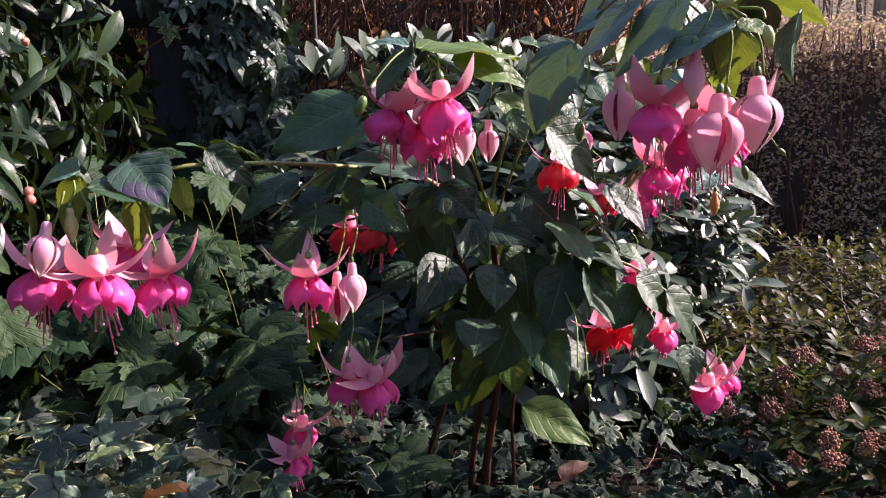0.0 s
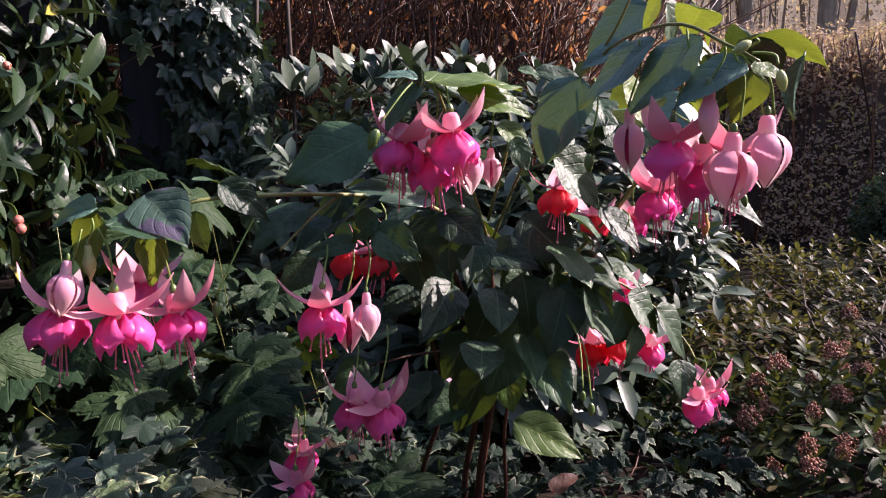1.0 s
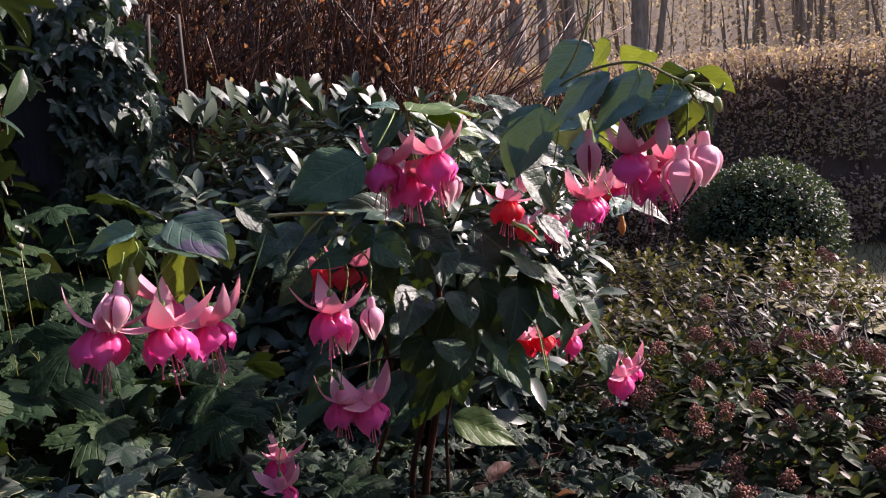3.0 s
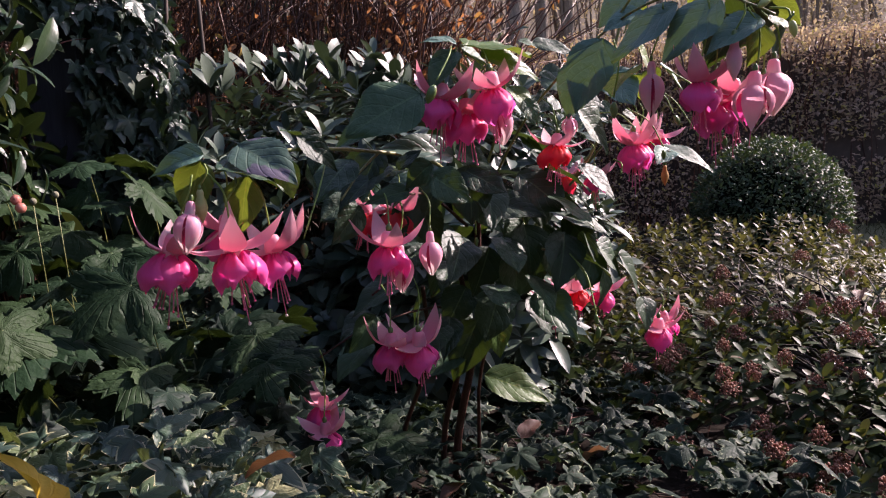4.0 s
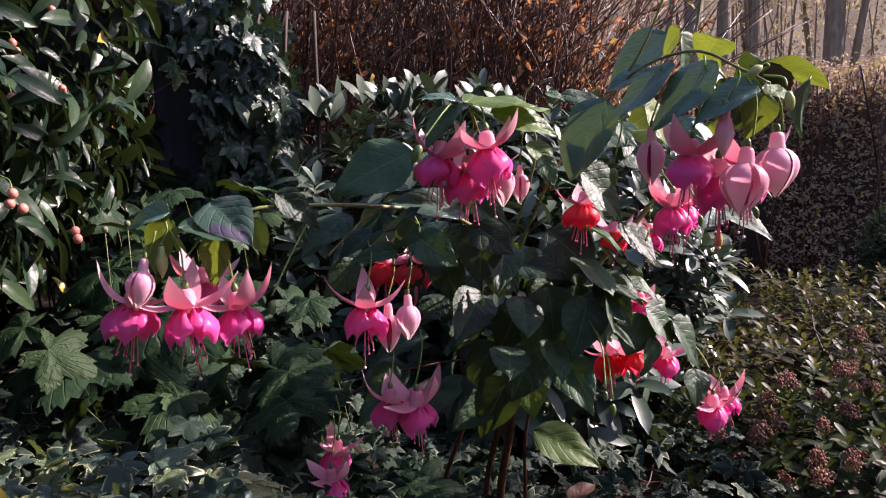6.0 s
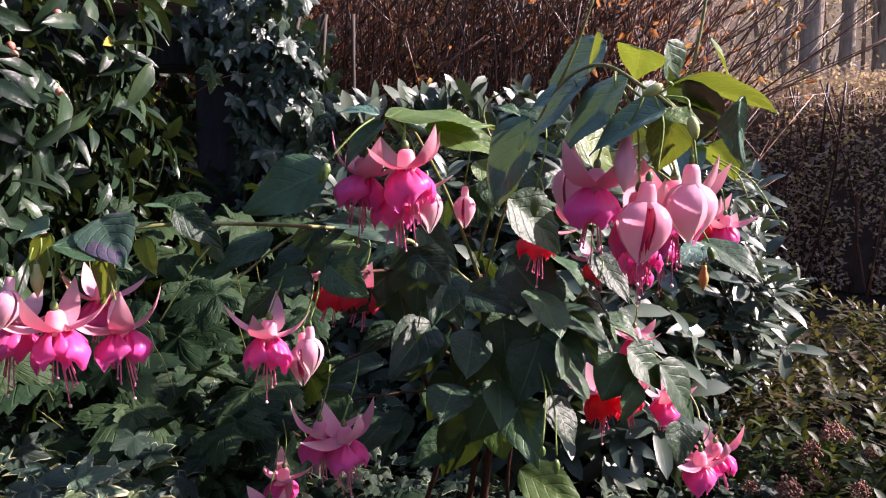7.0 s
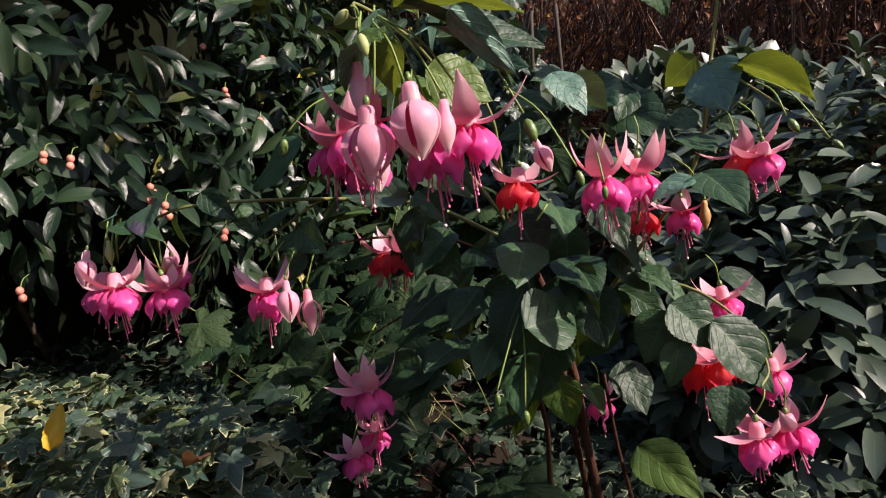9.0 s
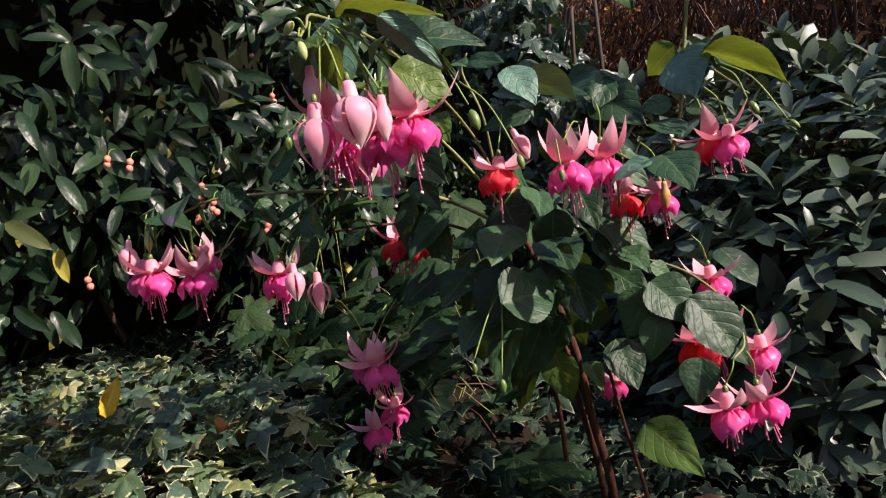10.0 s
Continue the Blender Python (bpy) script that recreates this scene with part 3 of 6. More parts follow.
# the tall shoot behind
branch([(0.09, 0.93, 0.40), (0.18, 0.91, 0.50), (0.262, 0.90, 0.60), (0.285, 0.90, 0.70), (0.305, 0.89, 0.80), (0.315, 0.885, 0.90)], 0.0028, 0.0016, GREEN_STEM)
branch([(0.285, 0.90, 0.70), (0.33, 0.875, 0.665), (0.36, 0.862, 0.64)], 0.0014, 0.001, GREEN_STEM)
branch([(0.18, 0.91, 0.50), (0.215, 0.86, 0.56), (0.235, 0.82, 0.60), (0.26, 0.80, 0.595)], 0.002, 0.0012, GREEN_STEM)
# the cascade on the sunny side
branch([(0.088, 0.93, 0.38), (0.157, 0.915, 0.475), (0.235, 0.925, 0.470), (0.295, 0.920, 0.430), (0.322, 0.890, 0.395), (0.322, 0.858, 0.383)], 0.0020, 0.0011, GREEN_STEM)
branch([(0.08, 0.90, 0.45), (0.11, 0.80, 0.475), (0.138, 0.735, 0.475)], 0.0022, 0.0012, GREEN_STEM)
branch([(0.06, 0.88, 0.50), (0.0, 0.82, 0.545), (-0.04, 0.76, 0.555), (-0.07, 0.69, 0.555)], 0.0024, 0.0012, FUCHSIA_STEM)
branch([(0.06, 0.92, 0.42), (0.0, 0.86, 0.46), (-0.05, 0.80, 0.46), (-0.09, 0.78, 0.44)], 0.002, 0.0012, FUCHSIA_STEM)
branch([(0.075, 0.94, 0.36), (0.02, 0.90, 0.39), (-0.08, 0.86, 0.385), (-0.15, 0.83, 0.36)], 0.002, 0.001, FUCHSIA_STEM)


def sepal_shape(reflex, seed):
    """A spread sepal of length 1 along x, curling upwards by reflex, with thickness."""
    r = random.Random(seed)
    n, m = 9, 2
    v, uv, f = [], [], []
    for side in (0, 1):
        for i in range(n + 1):
            s = i / n
            w = 0.208 * (0.80 + 1.4 * s - 1.15 * s * s) * (1 - s ** 2.8) + 0.004
            for j in range(-m, m + 1):
                a = j / m
                z = reflex * (s ** 2.0) * 0.34 - 0.10 * math.sin(s * 3.1) + 0.25 * w * (abs(a) ** 1.6) * (1 - 0.6 * s)
                v.append((0.93 * s, a * w, 0.93 * z - (0.022 * (1 - abs(a)) if side else 0.0)))
                uv.append((s, 0.5 + a * 0.5))
    c, k = 2 * m + 1, (n + 1) * (2 * m + 1)
    for i in range(n):
        for j in range(2 * m):
            q = (i * c + j, (i + 1) * c + j, (i + 1) * c + j + 1, i * c + j + 1)
            f.append(q)
            f.append(tuple(t + k for t in reversed(q)))
    return Shape(v, f, uv)


def balloon_sepal(half, radius, length, seed):
    """One of four sepals of a swollen flower that has not opened: a quarter of a balloon hanging from the origin."""
    n, m = 10, 3
    v, uv, f = [], [], []
    for i in range(n + 1):
        s = i / n
        r = 0.0062 * (1 - s) + radius * math.sin(math.pi * s ** 0.86) ** 0.85 * (1 - 0.22 * s) if s < 0.98 else 0.0012
        for j in range(-m, m + 1):
            a = j / m
            ang = radians(half) * a * (1.0 if s < 0.15 else 1.0 - 0.12 * (s - 0.15))
            rr = r * (1.0 + 0.06 * (1 - a * a))
            v.append((rr * math.cos(ang), rr * math.sin(ang), -length * s))
            uv.append((s, 0.5 + 0.5 * a))
    c = 2 * m + 1
    for i in range(n):
        for j in range(2 * m):
            f.append((i * c + j, (i + 1) * c + j, (i + 1) * c + j + 1, i * c + j + 1))
    return Shape(v, f, uv)


def corolla_shape(radius, length, petals, seed):
    """A double skirt of overlapping round petals that hangs from the throat."""
    r = random.Random(seed)
    out = []
    for k in range(petals):
        inner = k >= petals * 0.62
        turn = 2 * math.pi * (k / (petals * 0.62) if not inner else (k + 0.5) / (petals * 0.38)) + r.uniform(-0.25, 0.25)
        big = radius * (r.uniform(0.86, 1.12) if not inner else r.uniform(0.55, 0.75))
        long = length * (r.uniform(0.88, 1.10) if not inner else r.uniform(0.95, 1.15))
        half = radians(r.uniform(50, 66))
        tilt = r.uniform(-0.12, 0.12)
        n, m = 7, 4
        v, uv, f = [], [], []
        for i in range(n + 1):
            s = i / n
            for j in range(-m, m + 1):
                a = j / m
                width = math.sin(min(0.30 + s * 0.95, 1.45)) * (1 - 0.55 * max(s - 0.72, 0) / 0.28)
                ang = turn + half * a * width + tilt * s
                flare = 0.0042 + (big - 0.0042) * (math.sin(min(s * 2.3, 1.57)) * 0.95 + 0.06 * s * s)
                flare *= 1.0 - 0.10 * a * a + 0.03 * math.sin(a * 3 + seed + k) * s + (0.07 if k % 2 else 0.0)
                flare *= 1.0 - 0.28 * max(s - 0.68, 0.0) / 0.32 + (0.05 * math.sin(a * 5.0 + k * 1.7 + seed) + (0.09 if k % 3 == 0 else -0.02)) * s * s
                z = -long * (s ** 1.15) * (1 - 0.26 * a * a * s) * (1 + 0.10 * math.sin(k * 2.3 + seed)) + 0.0012 * math.sin(a * 7 + k)
                v.append((flare * math.cos(ang), flare * math.sin(ang), z))
                uv.append((s, 0.5 + 0.5 * a))
        c = 2 * m + 1
        for i in range(n):
            for j in range(2 * m):
                f.append((i * c + j, (i + 1) * c + j, (i + 1) * c + j + 1, i * c + j + 1))
        out.append(Shape(v, f, uv))
    return joined(out)


def stamens_shape(seed):
    r = random.Random(seed)
    out = []
    for k in range(6):
        a, reach = r.uniform(0, 6.28), r.uniform(0.034, 0.048)
        x, y = math.cos(a) * r.uniform(0.004, 0.010), math.sin(a) * r.uniform(0.004, 0.010)
        out.append(tube([(x * 0.2, y * 0.2, -0.004), (x * 0.6, y * 0.6, -reach * 0.55), (x, y, -reach)], 0.0006, 5))
        out.append(ball(0.0012, 3, 5).moved(Matrix.Translation((x, y, -reach - 0.001))))
    return joined(out)


OPEN_SEPALS = [[sepal_shape(q, i).mesh("sepal", mat) for i, q in enumerate((0.6, 1.3, 2.0))] for mat in (SEPAL, SEPAL_PALE)]
BALLOON_SEPALS = [balloon_sepal(h, 0.0182, 0.044, i).mesh("sepal", SEPAL_PALE if i == 0 else SEPAL) for i, h in enumerate((40.0, 35.0))]
COROLLAS = [[corolla_shape(0.0202, 0.0276, 9, i).mesh("corolla", mat) for i in range(3)] for mat in (COROLLA, COROLLA_RED)]
INNER = corolla_shape(0.0088, 0.035, 8, 8).mesh("corolla", COROLLA_SHADED)
STAMENS = [stamens_shape(i).mesh("stamen", STAMEN) for i in range(3)]
PISTIL = tube([(0, 0, -0.004), (0.0010, 0, -0.03), (0.0028, 0.001, -0.058)], 0.0005, 5).mesh("pistil", STAMEN)
STIGMA_MESH = ball(0.0015, 4, 7).moved(Matrix.Translation((0.0029, 0.001, -0.0595))).mesh("stigma", STIGMA)
TUBE_SHAPE = lathe([(0.0028, 0.0135), (0.0050, 0.0126), (0.0064, 0.0098), (0.0069, 0.006), (0.0074, 0.002), (0.0076, -0.001), (0.0052, -0.005)], 16, 0.05)
TUBES = [TUBE_SHAPE.mesh("flower", SEPAL), TUBE_SHAPE.mesh("flower", SEPAL_PALE)]
OVARY_MESH = lathe([(0.0012, 0.0205), (0.0026, 0.0185), (0.0031, 0.0160), (0.0025, 0.0132)], 9).mesh("ovary", OVARY)
BUD_SHAPE = lathe([(0.003, 0.0), (0.0042, -0.004), (0.0042, -0.009), (0.0068, -0.016), (0.0078, -0.023), (0.0060, -0.031), (0.0028, -0.038), (0.0006, -0.043)], 16, 0.07)
SMALL_BUD_SHAPE = lathe([(0.0011, 0.0), (0.0026, -0.002), (0.0034, -0.005), (0.0033, -0.0085), (0.0021, -0.012), (0.0006, -0.0142)], 10, 0.06)


def stalk(flower, top, hang):
    """The thin stalk from a twig down to a flower."""
    top, hang = Vector(top), Vector(hang)
    mid = (top + hang) / 2 + Vector((0.004, -0.003, 0.10 * (hang - top).length))
    part("pedicel", tube(bent([hang, mid, top], 5), 0.00085, 5).mesh("pedicel", PEDICEL), flower)


def flower(at, size, turn, lean, lifts, red=0, pale=0, hang=(0.0, 0.02, 0.045), stigma=True, v=0):
    """An open flower with its throat at the place given. lifts: how far each sepal is raised, in degrees; lean: (x, y) degrees."""
    m = Matrix.Translation(at) @ Euler((radians(lean[0]), radians(lean[1]), radians(turn))).to_matrix().to_4x4() @ Matrix.Diagonal((size, size, size, 1))
    head = part("flower", TUBES[pale], fuchsia, m, "open flower with swept-back pink sepals and " + ("red" if red else "magenta") + " skirt")
    for k, lift in enumerate(lifts):
        s = m @ Euler((0, 0, radians(90 * k + rng.uniform(-12, 12)))).to_matrix().to_4x4() @ Matrix.Translation((0.0058, 0, -0.001)) @ Euler((rng.uniform(-0.25, 0.25), radians(-0.62 * lift), 0)).to_matrix().to_4x4()
        ln = rng.uniform(0.039, 0.046)
        part("sepal", OPEN_SEPALS[pale][(k + v) % 3], head, s @ Matrix.Diagonal((ln, ln * 0.95, ln * 0.8, 1)))
    part("corolla", COROLLAS[red][v % 3], head, m)
    part("stamen", STAMENS[v % 3], head, m)
    if stigma:
        p = part("pistil", PISTIL, head, m)
        part("stigma", STIGMA_MESH, head, m)
    part("ovary", OVARY_MESH, head, m)
    stalk(head, m @ Vector((0, 0, 0.020)), Vector(at) + Vector(hang))


def swollen(at, size, turn, lean, slit=0, hang=(0.0, 0.02, 0.05), stigma=False, slim=0.72):
    """A balloon-like flower about to open, its sepals still held together at the tip."""
    m = Matrix.Translation(at) @ Euler((radians(lean[0]), radians(lean[1]), radians(turn))).to_matrix().to_4x4() @ Matrix.Diagonal((size * slim, size * slim, size, 1))
    head = part("flower", TUBES[1 - slit], fuchsia, m, "swollen pale pink flower with sepals still joined at the tip")
    for k in range(4):
        out = 2.0 + (rng.uniform(1, 4) if slit else rng.uniform(0, 3))
        part("sepal", BALLOON_SEPALS[slit], head, m @ Euler((0, radians(-out * 0.6), radians(90 * k))).to_matrix().to_4x4())
    part("corolla", INNER, head, m)
    if stigma:
        part("pistil", PISTIL, head, m)
        part("stigma", STIGMA_MESH, head, m)
    part("ovary", OVARY_MESH, head, m)
    stalk(head, m @ Vector((0, 0, 0.020)), Vector(at) + Vector(hang))


BUD_MESHES = {}


def bud(at, size, lean, mat, hang, small=False, label=""):
    """A closed bud that hangs from its stalk; at: its top."""
    key = (mat.name, small)
    if key not in BUD_MESHES:
        BUD_MESHES[key] = (SMALL_BUD_SHAPE if small else BUD_SHAPE).mesh("bud", mat)
    m = Matrix.Translation(at) @ Euler((radians(lean[0]), radians(lean[1]), 0)).to_matrix().to_4x4() @ Matrix.Diagonal((size, size, size, 1))
    head = part("bud", BUD_MESHES[key], fuchsia, m, label or "closed " + ("small green" if small else "pale") + " bud")
    if not small:
        part("ovary", OVARY_MESH, head, m @ Matrix.Translation((0, 0, -0.0135)))
    stalk(head, m @ Vector((0, 0, 0.004)), Vector(at) + Vector(hang))


# left-hand cluster
flower((-0.284, 0.566, 0.535), 1.05, 20, (4, 10), (48, 20, 35, 60), v=0, hang=(0.02, 0.0, 0.06))
swollen((-0.267, 0.540, 0.566), 0.72, 30, (0, 12), 0, hang=(0.01, 0.02, 0.03))
flower((-0.237, 0.551, 0.535), 1.05, 10, (0, -4), (25, 50, 12, 40), v=1, hang=(-0.015, 0.015, 0.06))
flower((-0.205, 0.586, 0.527), 1.0, 35, (0, -6), (35, 55, 20, 45), v=2, hang=(-0.02, -0.005, 0.07))
flower((-0.243, 0.625, 0.545), 0.9, 50, (6, 0), (30, 40, 30, 40), v=0, hang=(0.0, -0.03, 0.06))
bud((-0.259, 0.562, 0.583), 0.62, (0, 0), GREEN_BUD, (0.005, 0.0, 0.02))
# the flower and buds of the second spray
flower((-0.097, 0.630, 0.517), 1.0, 5, (0, 5), (40, 30, 45, 30), v=1, hang=(0.0, 0.05, 0.055))
swollen((-0.058, 0.622, 0.518), 0.74, 15, (0, 0), 0, hang=(0.0, 0.03, 0.05))
swollen((-0.078, 0.668, 0.500), 0.86, 50, (0, 0), 1, hang=(0.005, 0.02, 0.06))
flower((-0.050, 0.800, 0.535), 1.05, 20, (0, 8), (25, 10, 35, 20), red=1, v=2, hang=(0.0, 0.02, 0.05), stigma=False)
flower((-0.085, 0.815, 0.532), 0.95, 60, (5, 12), (35, 20, 5, 30), red=1, v=0, hang=(0.02, 0.0, 0.05), stigma=False)
bud((-0.178, 0.600, 0.529), 0.95, (0, 0), OVARY, (0.03, 0.05, 0.07), True)
bud((0.020, 0.720, 0.505), 0.7, (0, 0), OVARY, (0.0, 0.04, 0.06), True)
# the low pair, and the pair near the ground
flower((-0.080, 0.732, 0.393), 0.95, 15, (0, 0), (35, 20, 45, 30), v=0, hang=(0.0, 0.04, 0.06))
flower((-0.051, 0.719, 0.393), 1.05, 40, (0, -5), (55, 25, 15, 60), v=1, hang=(0.005, 0.04, 0.07))
flower((-0.153, 0.791, 0.280), 0.95, 60, (0, -6), (20, 45, 15, 50), v=2, hang=(0.0, 0.03, 0.07))
flower((-0.150, 0.828, 0.300), 0.92, 20, (0, 4), (40, 60, 35, 20), v=0, hang=(0.0, 0.0, 0.07))
# upper cluster
flower((0.019, 0.648, 0.662), 1.12, 45, (-4, -4), (38, 18, 30, 48), v=1, hang=(-0.015, 0.03, 0.045))
flower((-0.025, 0.676, 0.655), 1.08, 20, (0, 6), (25, 50, 60, 20), v=2, hang=(0.02, 0.005, 0.05), stigma=True)
flower((0.005, 0.690, 0.640), 1.1, 0, (0, 0), (20, 35, 20, 35), v=0, hang=(0.0, 0.0, 0.06), stigma=False)
swollen((0.034, 0.668, 0.642), 0.85, 10, (0, -3), 0, hang=(-0.02, 0.02, 0.06))
bud((-0.044, 0.630, 0.664), 1.3, (0, 25), OVARY, (0.03, 0.04, 0.04), True)
swollen((0.062, 0.735, 0.635), 0.7, 40, (0, 0), 0, hang=(0.0, 0.02, 0.07))
# right-hand bunch
swollen((0.218, 0.491, 0.656), 0.84, 66, (0, -4), 0, hang=(-0.02, 0.0, 0.055), slim=0.88)
swollen((0.190, 0.480, 0.645), 0.86, 50, (3, 3), 1, hang=(-0.002, 0.01, 0.065), stigma=True, slim=0.90)
flower((0.163, 0.515, 0.652), 0.88, 40, (0, 4), (30, 70, 25, 60), v=0, hang=(0.01, 0.005, 0.075))
swollen((0.150, 0.572, 0.664), 0.86, 20, (0, 0), 0, hang=(0.0, -0.02, 0.06), slim=0.66)
bud((0.178, 0.490, 0.686), 0.85, (0, 0), SEPAL_PALE, (0.008, 0.0, 0.03), label="closed pale pink bud")
flower((0.219, 0.546, 0.643), 1.0, 30, (0, 0), (12, 35, 50, 25), red=0, v=2, hang=(-0.04, -0.03, 0.075))
bud((0.226, 0.513, 0.656), 0.80, (0, 0), SEPAL_PALE, (-0.03, -0.02, 0.055), label="closed pale pink bud")
flower((0.195, 0.540, 0.635), 1.0, 10, (0, 0), (20, 30, 20, 30), v=1, hang=(-0.02, -0.02, 0.085))
bud((0.209, 0.460, 0.694), 0.95, (0, -15), GREEN_BUD, (-0.012, 0.012, 0.012), True)
bud((0.194, 0.468, 0.712), 0.9, (0, 60), GREEN_BUD, (0.0, 0.01, -0.004), True)
bud((0.126, 0.600, 0.641), 1.1, (0, 0), OVARY, (0.006, 0.01, 0.06), True)
bud((0.236, 0.600, 0.644), 1.25, (0, -20), OVARY, (-0.05, 0.0, 0.065), True)
bud((0.263, 0.620, 0.604), 0.85, (0, -15), OVARY, (-0.06, 0.01, 0.07), True)
# behind the bunch
flower((0.229, 0.742, 0.598), 1.05, 15, (0, 0), (75, 50, 80, 55), v=1, hang=(-0.02, 0.06, 0.04))
flower((0.252, 0.768, 0.598), 0.95, 45, (0, 0), (55, 75, 80, 50), v=2, hang=(0.0, 0.0, 0.05))
flower((0.136, 0.757, 0.602), 0.95, 0, (0, 6), (10, 20, 10, 20), red=1, v=0, hang=(-0.01, 0.03, 0.06))
swollen((0.157, 0.765, 0.632), 0.62, 60, (0, -25), 0, hang=(0.0, 0.02, 0.03))
flower((0.205, 0.889, 0.558), 0.9, 30, (0, 0), (20, 35, 15, 40), red=1, v=1, hang=(-0.01, 0.02, 0.05))
flower((0.314, 0.873, 0.607), 0.95, 25, (0, -10), (10, 30, 5, 25), red=1, v=2, hang=(-0.02, 0.0, 0.05), stigma=False)
flower((0.338, 0.862, 0.604), 0.80, 65, (0, -10), (5, 20, 5, 25), red=0, v=0, hang=(-0.02, 0.0, 0.05), stigma=False)
flower((0.250, 0.885, 0.556), 0.85, 10, (0, 0), (20, 35, 30, 25), red=0, v=1, hang=(-0.01, 0.0, 0.05))
bud((0.301, 0.790, 0.568), 0.62, (0, 0), ORANGE_BUD, (-0.03, 0.02, 0.04), label="faded orange bud")
bud((0.361, 0.860, 0.632), 1.1, (0, -30), OVARY, (-0.03, 0.015, 0.04), True)
bud((0.395, 0.860, 0.609), 0.8, (0, -45), OVARY, (-0.07, 0.02, 0.07), True)
bud((0.246, 0.705, 0.590), 0.8, (0, 0), OVARY, (-0.03, 0.03, 0.05), True)
# the cascade
flower((0.264, 0.962, 0.452), 0.95, 35, (0, -10), (25, 15, 40, 20), v=0, hang=(-0.01, -0.02, 0.05))
flower((0.228, 0.985, 0.372), 1.2, 20, (0, 0), (15, 25, 15, 25), red=1, v=1, hang=(0.01, -0.03, 0.08))
flower((0.258, 0.965, 0.380), 1.0, 50, (0, -8), (20, 30, 10, 30), red=1, v=2, hang=(0.01, -0.02, 0.07))
flower((0.320, 0.838, 0.342), 1.0, 55, (0, -4), (20, 45, 10, 40), v=1, hang=(0.008, 0.006, 0.045), stigma=False)
flower((0.344, 0.862, 0.345), 0.95, 15, (0, -12), (12, 40, 50, 30), v=2, hang=(-0.004, -0.016, 0.05), stigma=False)
flower((0.307, 0.975, 0.370), 0.95, 75, (0, -8), (30, 40, 20, 40), v=0, hang=(-0.01, -0.02, 0.05), stigma=False)
flower((0.055, 1.075, 0.285), 0.9, 0, (0, 0), (25, 35, 25, 35), v=0, hang=(0.02, -0.06, 0.07))
bud((0.155, 0.698, 0.393), 1.0, (0, 0), OVARY, (-0.016, 0.036, 0.082), True)
bud((0.141, 0.675, 0.414), 0.75, (0, 0), OVARY, (-0.004, 0.058, 0.062), True)

leaf((-0.257, 0.580, 0.605), (-0.273, 0.570, 0.558), 0.68, 0, "y", 0.4)
leaf((-0.189, 0.600, 0.603), (-0.187, 0.600, 0.566), 0.66, 0, "g", 0.4)
leaf((-0.221, 0.600, 0.590), (-0.232, 0.600, 0.542), 0.7, 0, "y", 0.4)
leaf((-0.176, 0.625, 0.623), (-0.136, 0.630, 0.589), 0.5, 20, "g", 0.4)
leaf((-0.176, 0.625, 0.623), (-0.190, 0.600, 0.630), 0.6, 0, "g", 0.4)
leaf((-0.150, 0.660, 0.610), (-0.164, 0.640, 0.588), 0.6, 0, "g", 0.4)
leaf((-0.117, 0.700, 0.598), (-0.159, 0.660, 0.560), 0.55, 0, "g", 0.4)
leaf((-0.070, 0.740, 0.588), (-0.136, 0.700, 0.552), 0.55, 0, "g", 0.4)
leaf((-0.080, 0.740, 0.606), (-0.109, 0.720, 0.558), 0.6, 0, "g", 0.4)
leaf((-0.161, 0.660, 0.605), (-0.162, 0.680, 0.567), 0.6, 0, "g", 0.4)
leaf((-0.070, 0.700, 0.586), (-0.044, 0.690, 0.605), 0.6, 0, "g", 0.4)
leaf((0.006, 0.750, 0.594), (-0.081, 0.720, 0.611), 0.42, -10, "p", 0.65)
leaf((-0.057, 0.760, 0.586), (-0.080, 0.720, 0.580), 0.8, 0, "y", 0.65)
leaf((-0.067, 0.660, 0.565), (-0.113, 0.650, 0.555), 0.42, 0, "g", 0.65)
leaf((0.013, 0.740, 0.580), (0.049, 0.700, 0.552), 0.6, 0, "g", 0.65)
leaf((0.013, 0.760, 0.602), (0.056, 0.740, 0.567), 0.55, 0, "g", 0.65)
leaf((0.031, 0.760, 0.549), (0.060, 0.740, 0.505), 0.66, 0, "g", 0.65)
leaf((0.058, 0.780, 0.535), (0.110, 0.740, 0.524), 0.66, 0, "g", 0.65)
leaf((0.103, 0.800, 0.569), (0.148, 0.760, 0.520), 0.75, 0, "g", 0.65)
leaf((0.100, 0.780, 0.508), (0.108, 0.760, 0.444), 0.72, 0, "g", 0.65)
leaf((0.143, 0.820, 0.501), (0.148, 0.800, 0.437), 0.66, 0, "g", 0.65)
leaf((-0.016, 0.820, 0.534), (-0.003, 0.800, 0.480), 0.66, 0, "g", 0.65)
leaf((0.021, 0.840, 0.509), (-0.020, 0.820, 0.458), 0.66, 0, "g", 0.65)
leaf((0.030, 0.840, 0.479), (-0.008, 0.820, 0.421), 0.66, 0, "g", 0.65)
leaf((0.076, 0.840, 0.475), (0.051, 0.820, 0.415), 0.7, 0, "g", 0.65)
leaf((0.049, 0.860, 0.422), (0.013, 0.840, 0.371), 0.7, 0, "g", 0.65)
leaf((0.096, 0.860, 0.417), (0.070, 0.840, 0.348), 0.7, 0, "g", 0.65)
leaf((0.068, 0.880, 0.370), (0.027, 0.860, 0.295), 0.66, 0, "g", 0.65)
leaf((0.093, 0.880, 0.375), (0.107, 0.880, 0.309), 0.66, 0, "y", 0.65)
leaf((0.049, 0.900, 0.336), (-0.007, 0.860, 0.308), 0.66, 0, "g", 0.65)
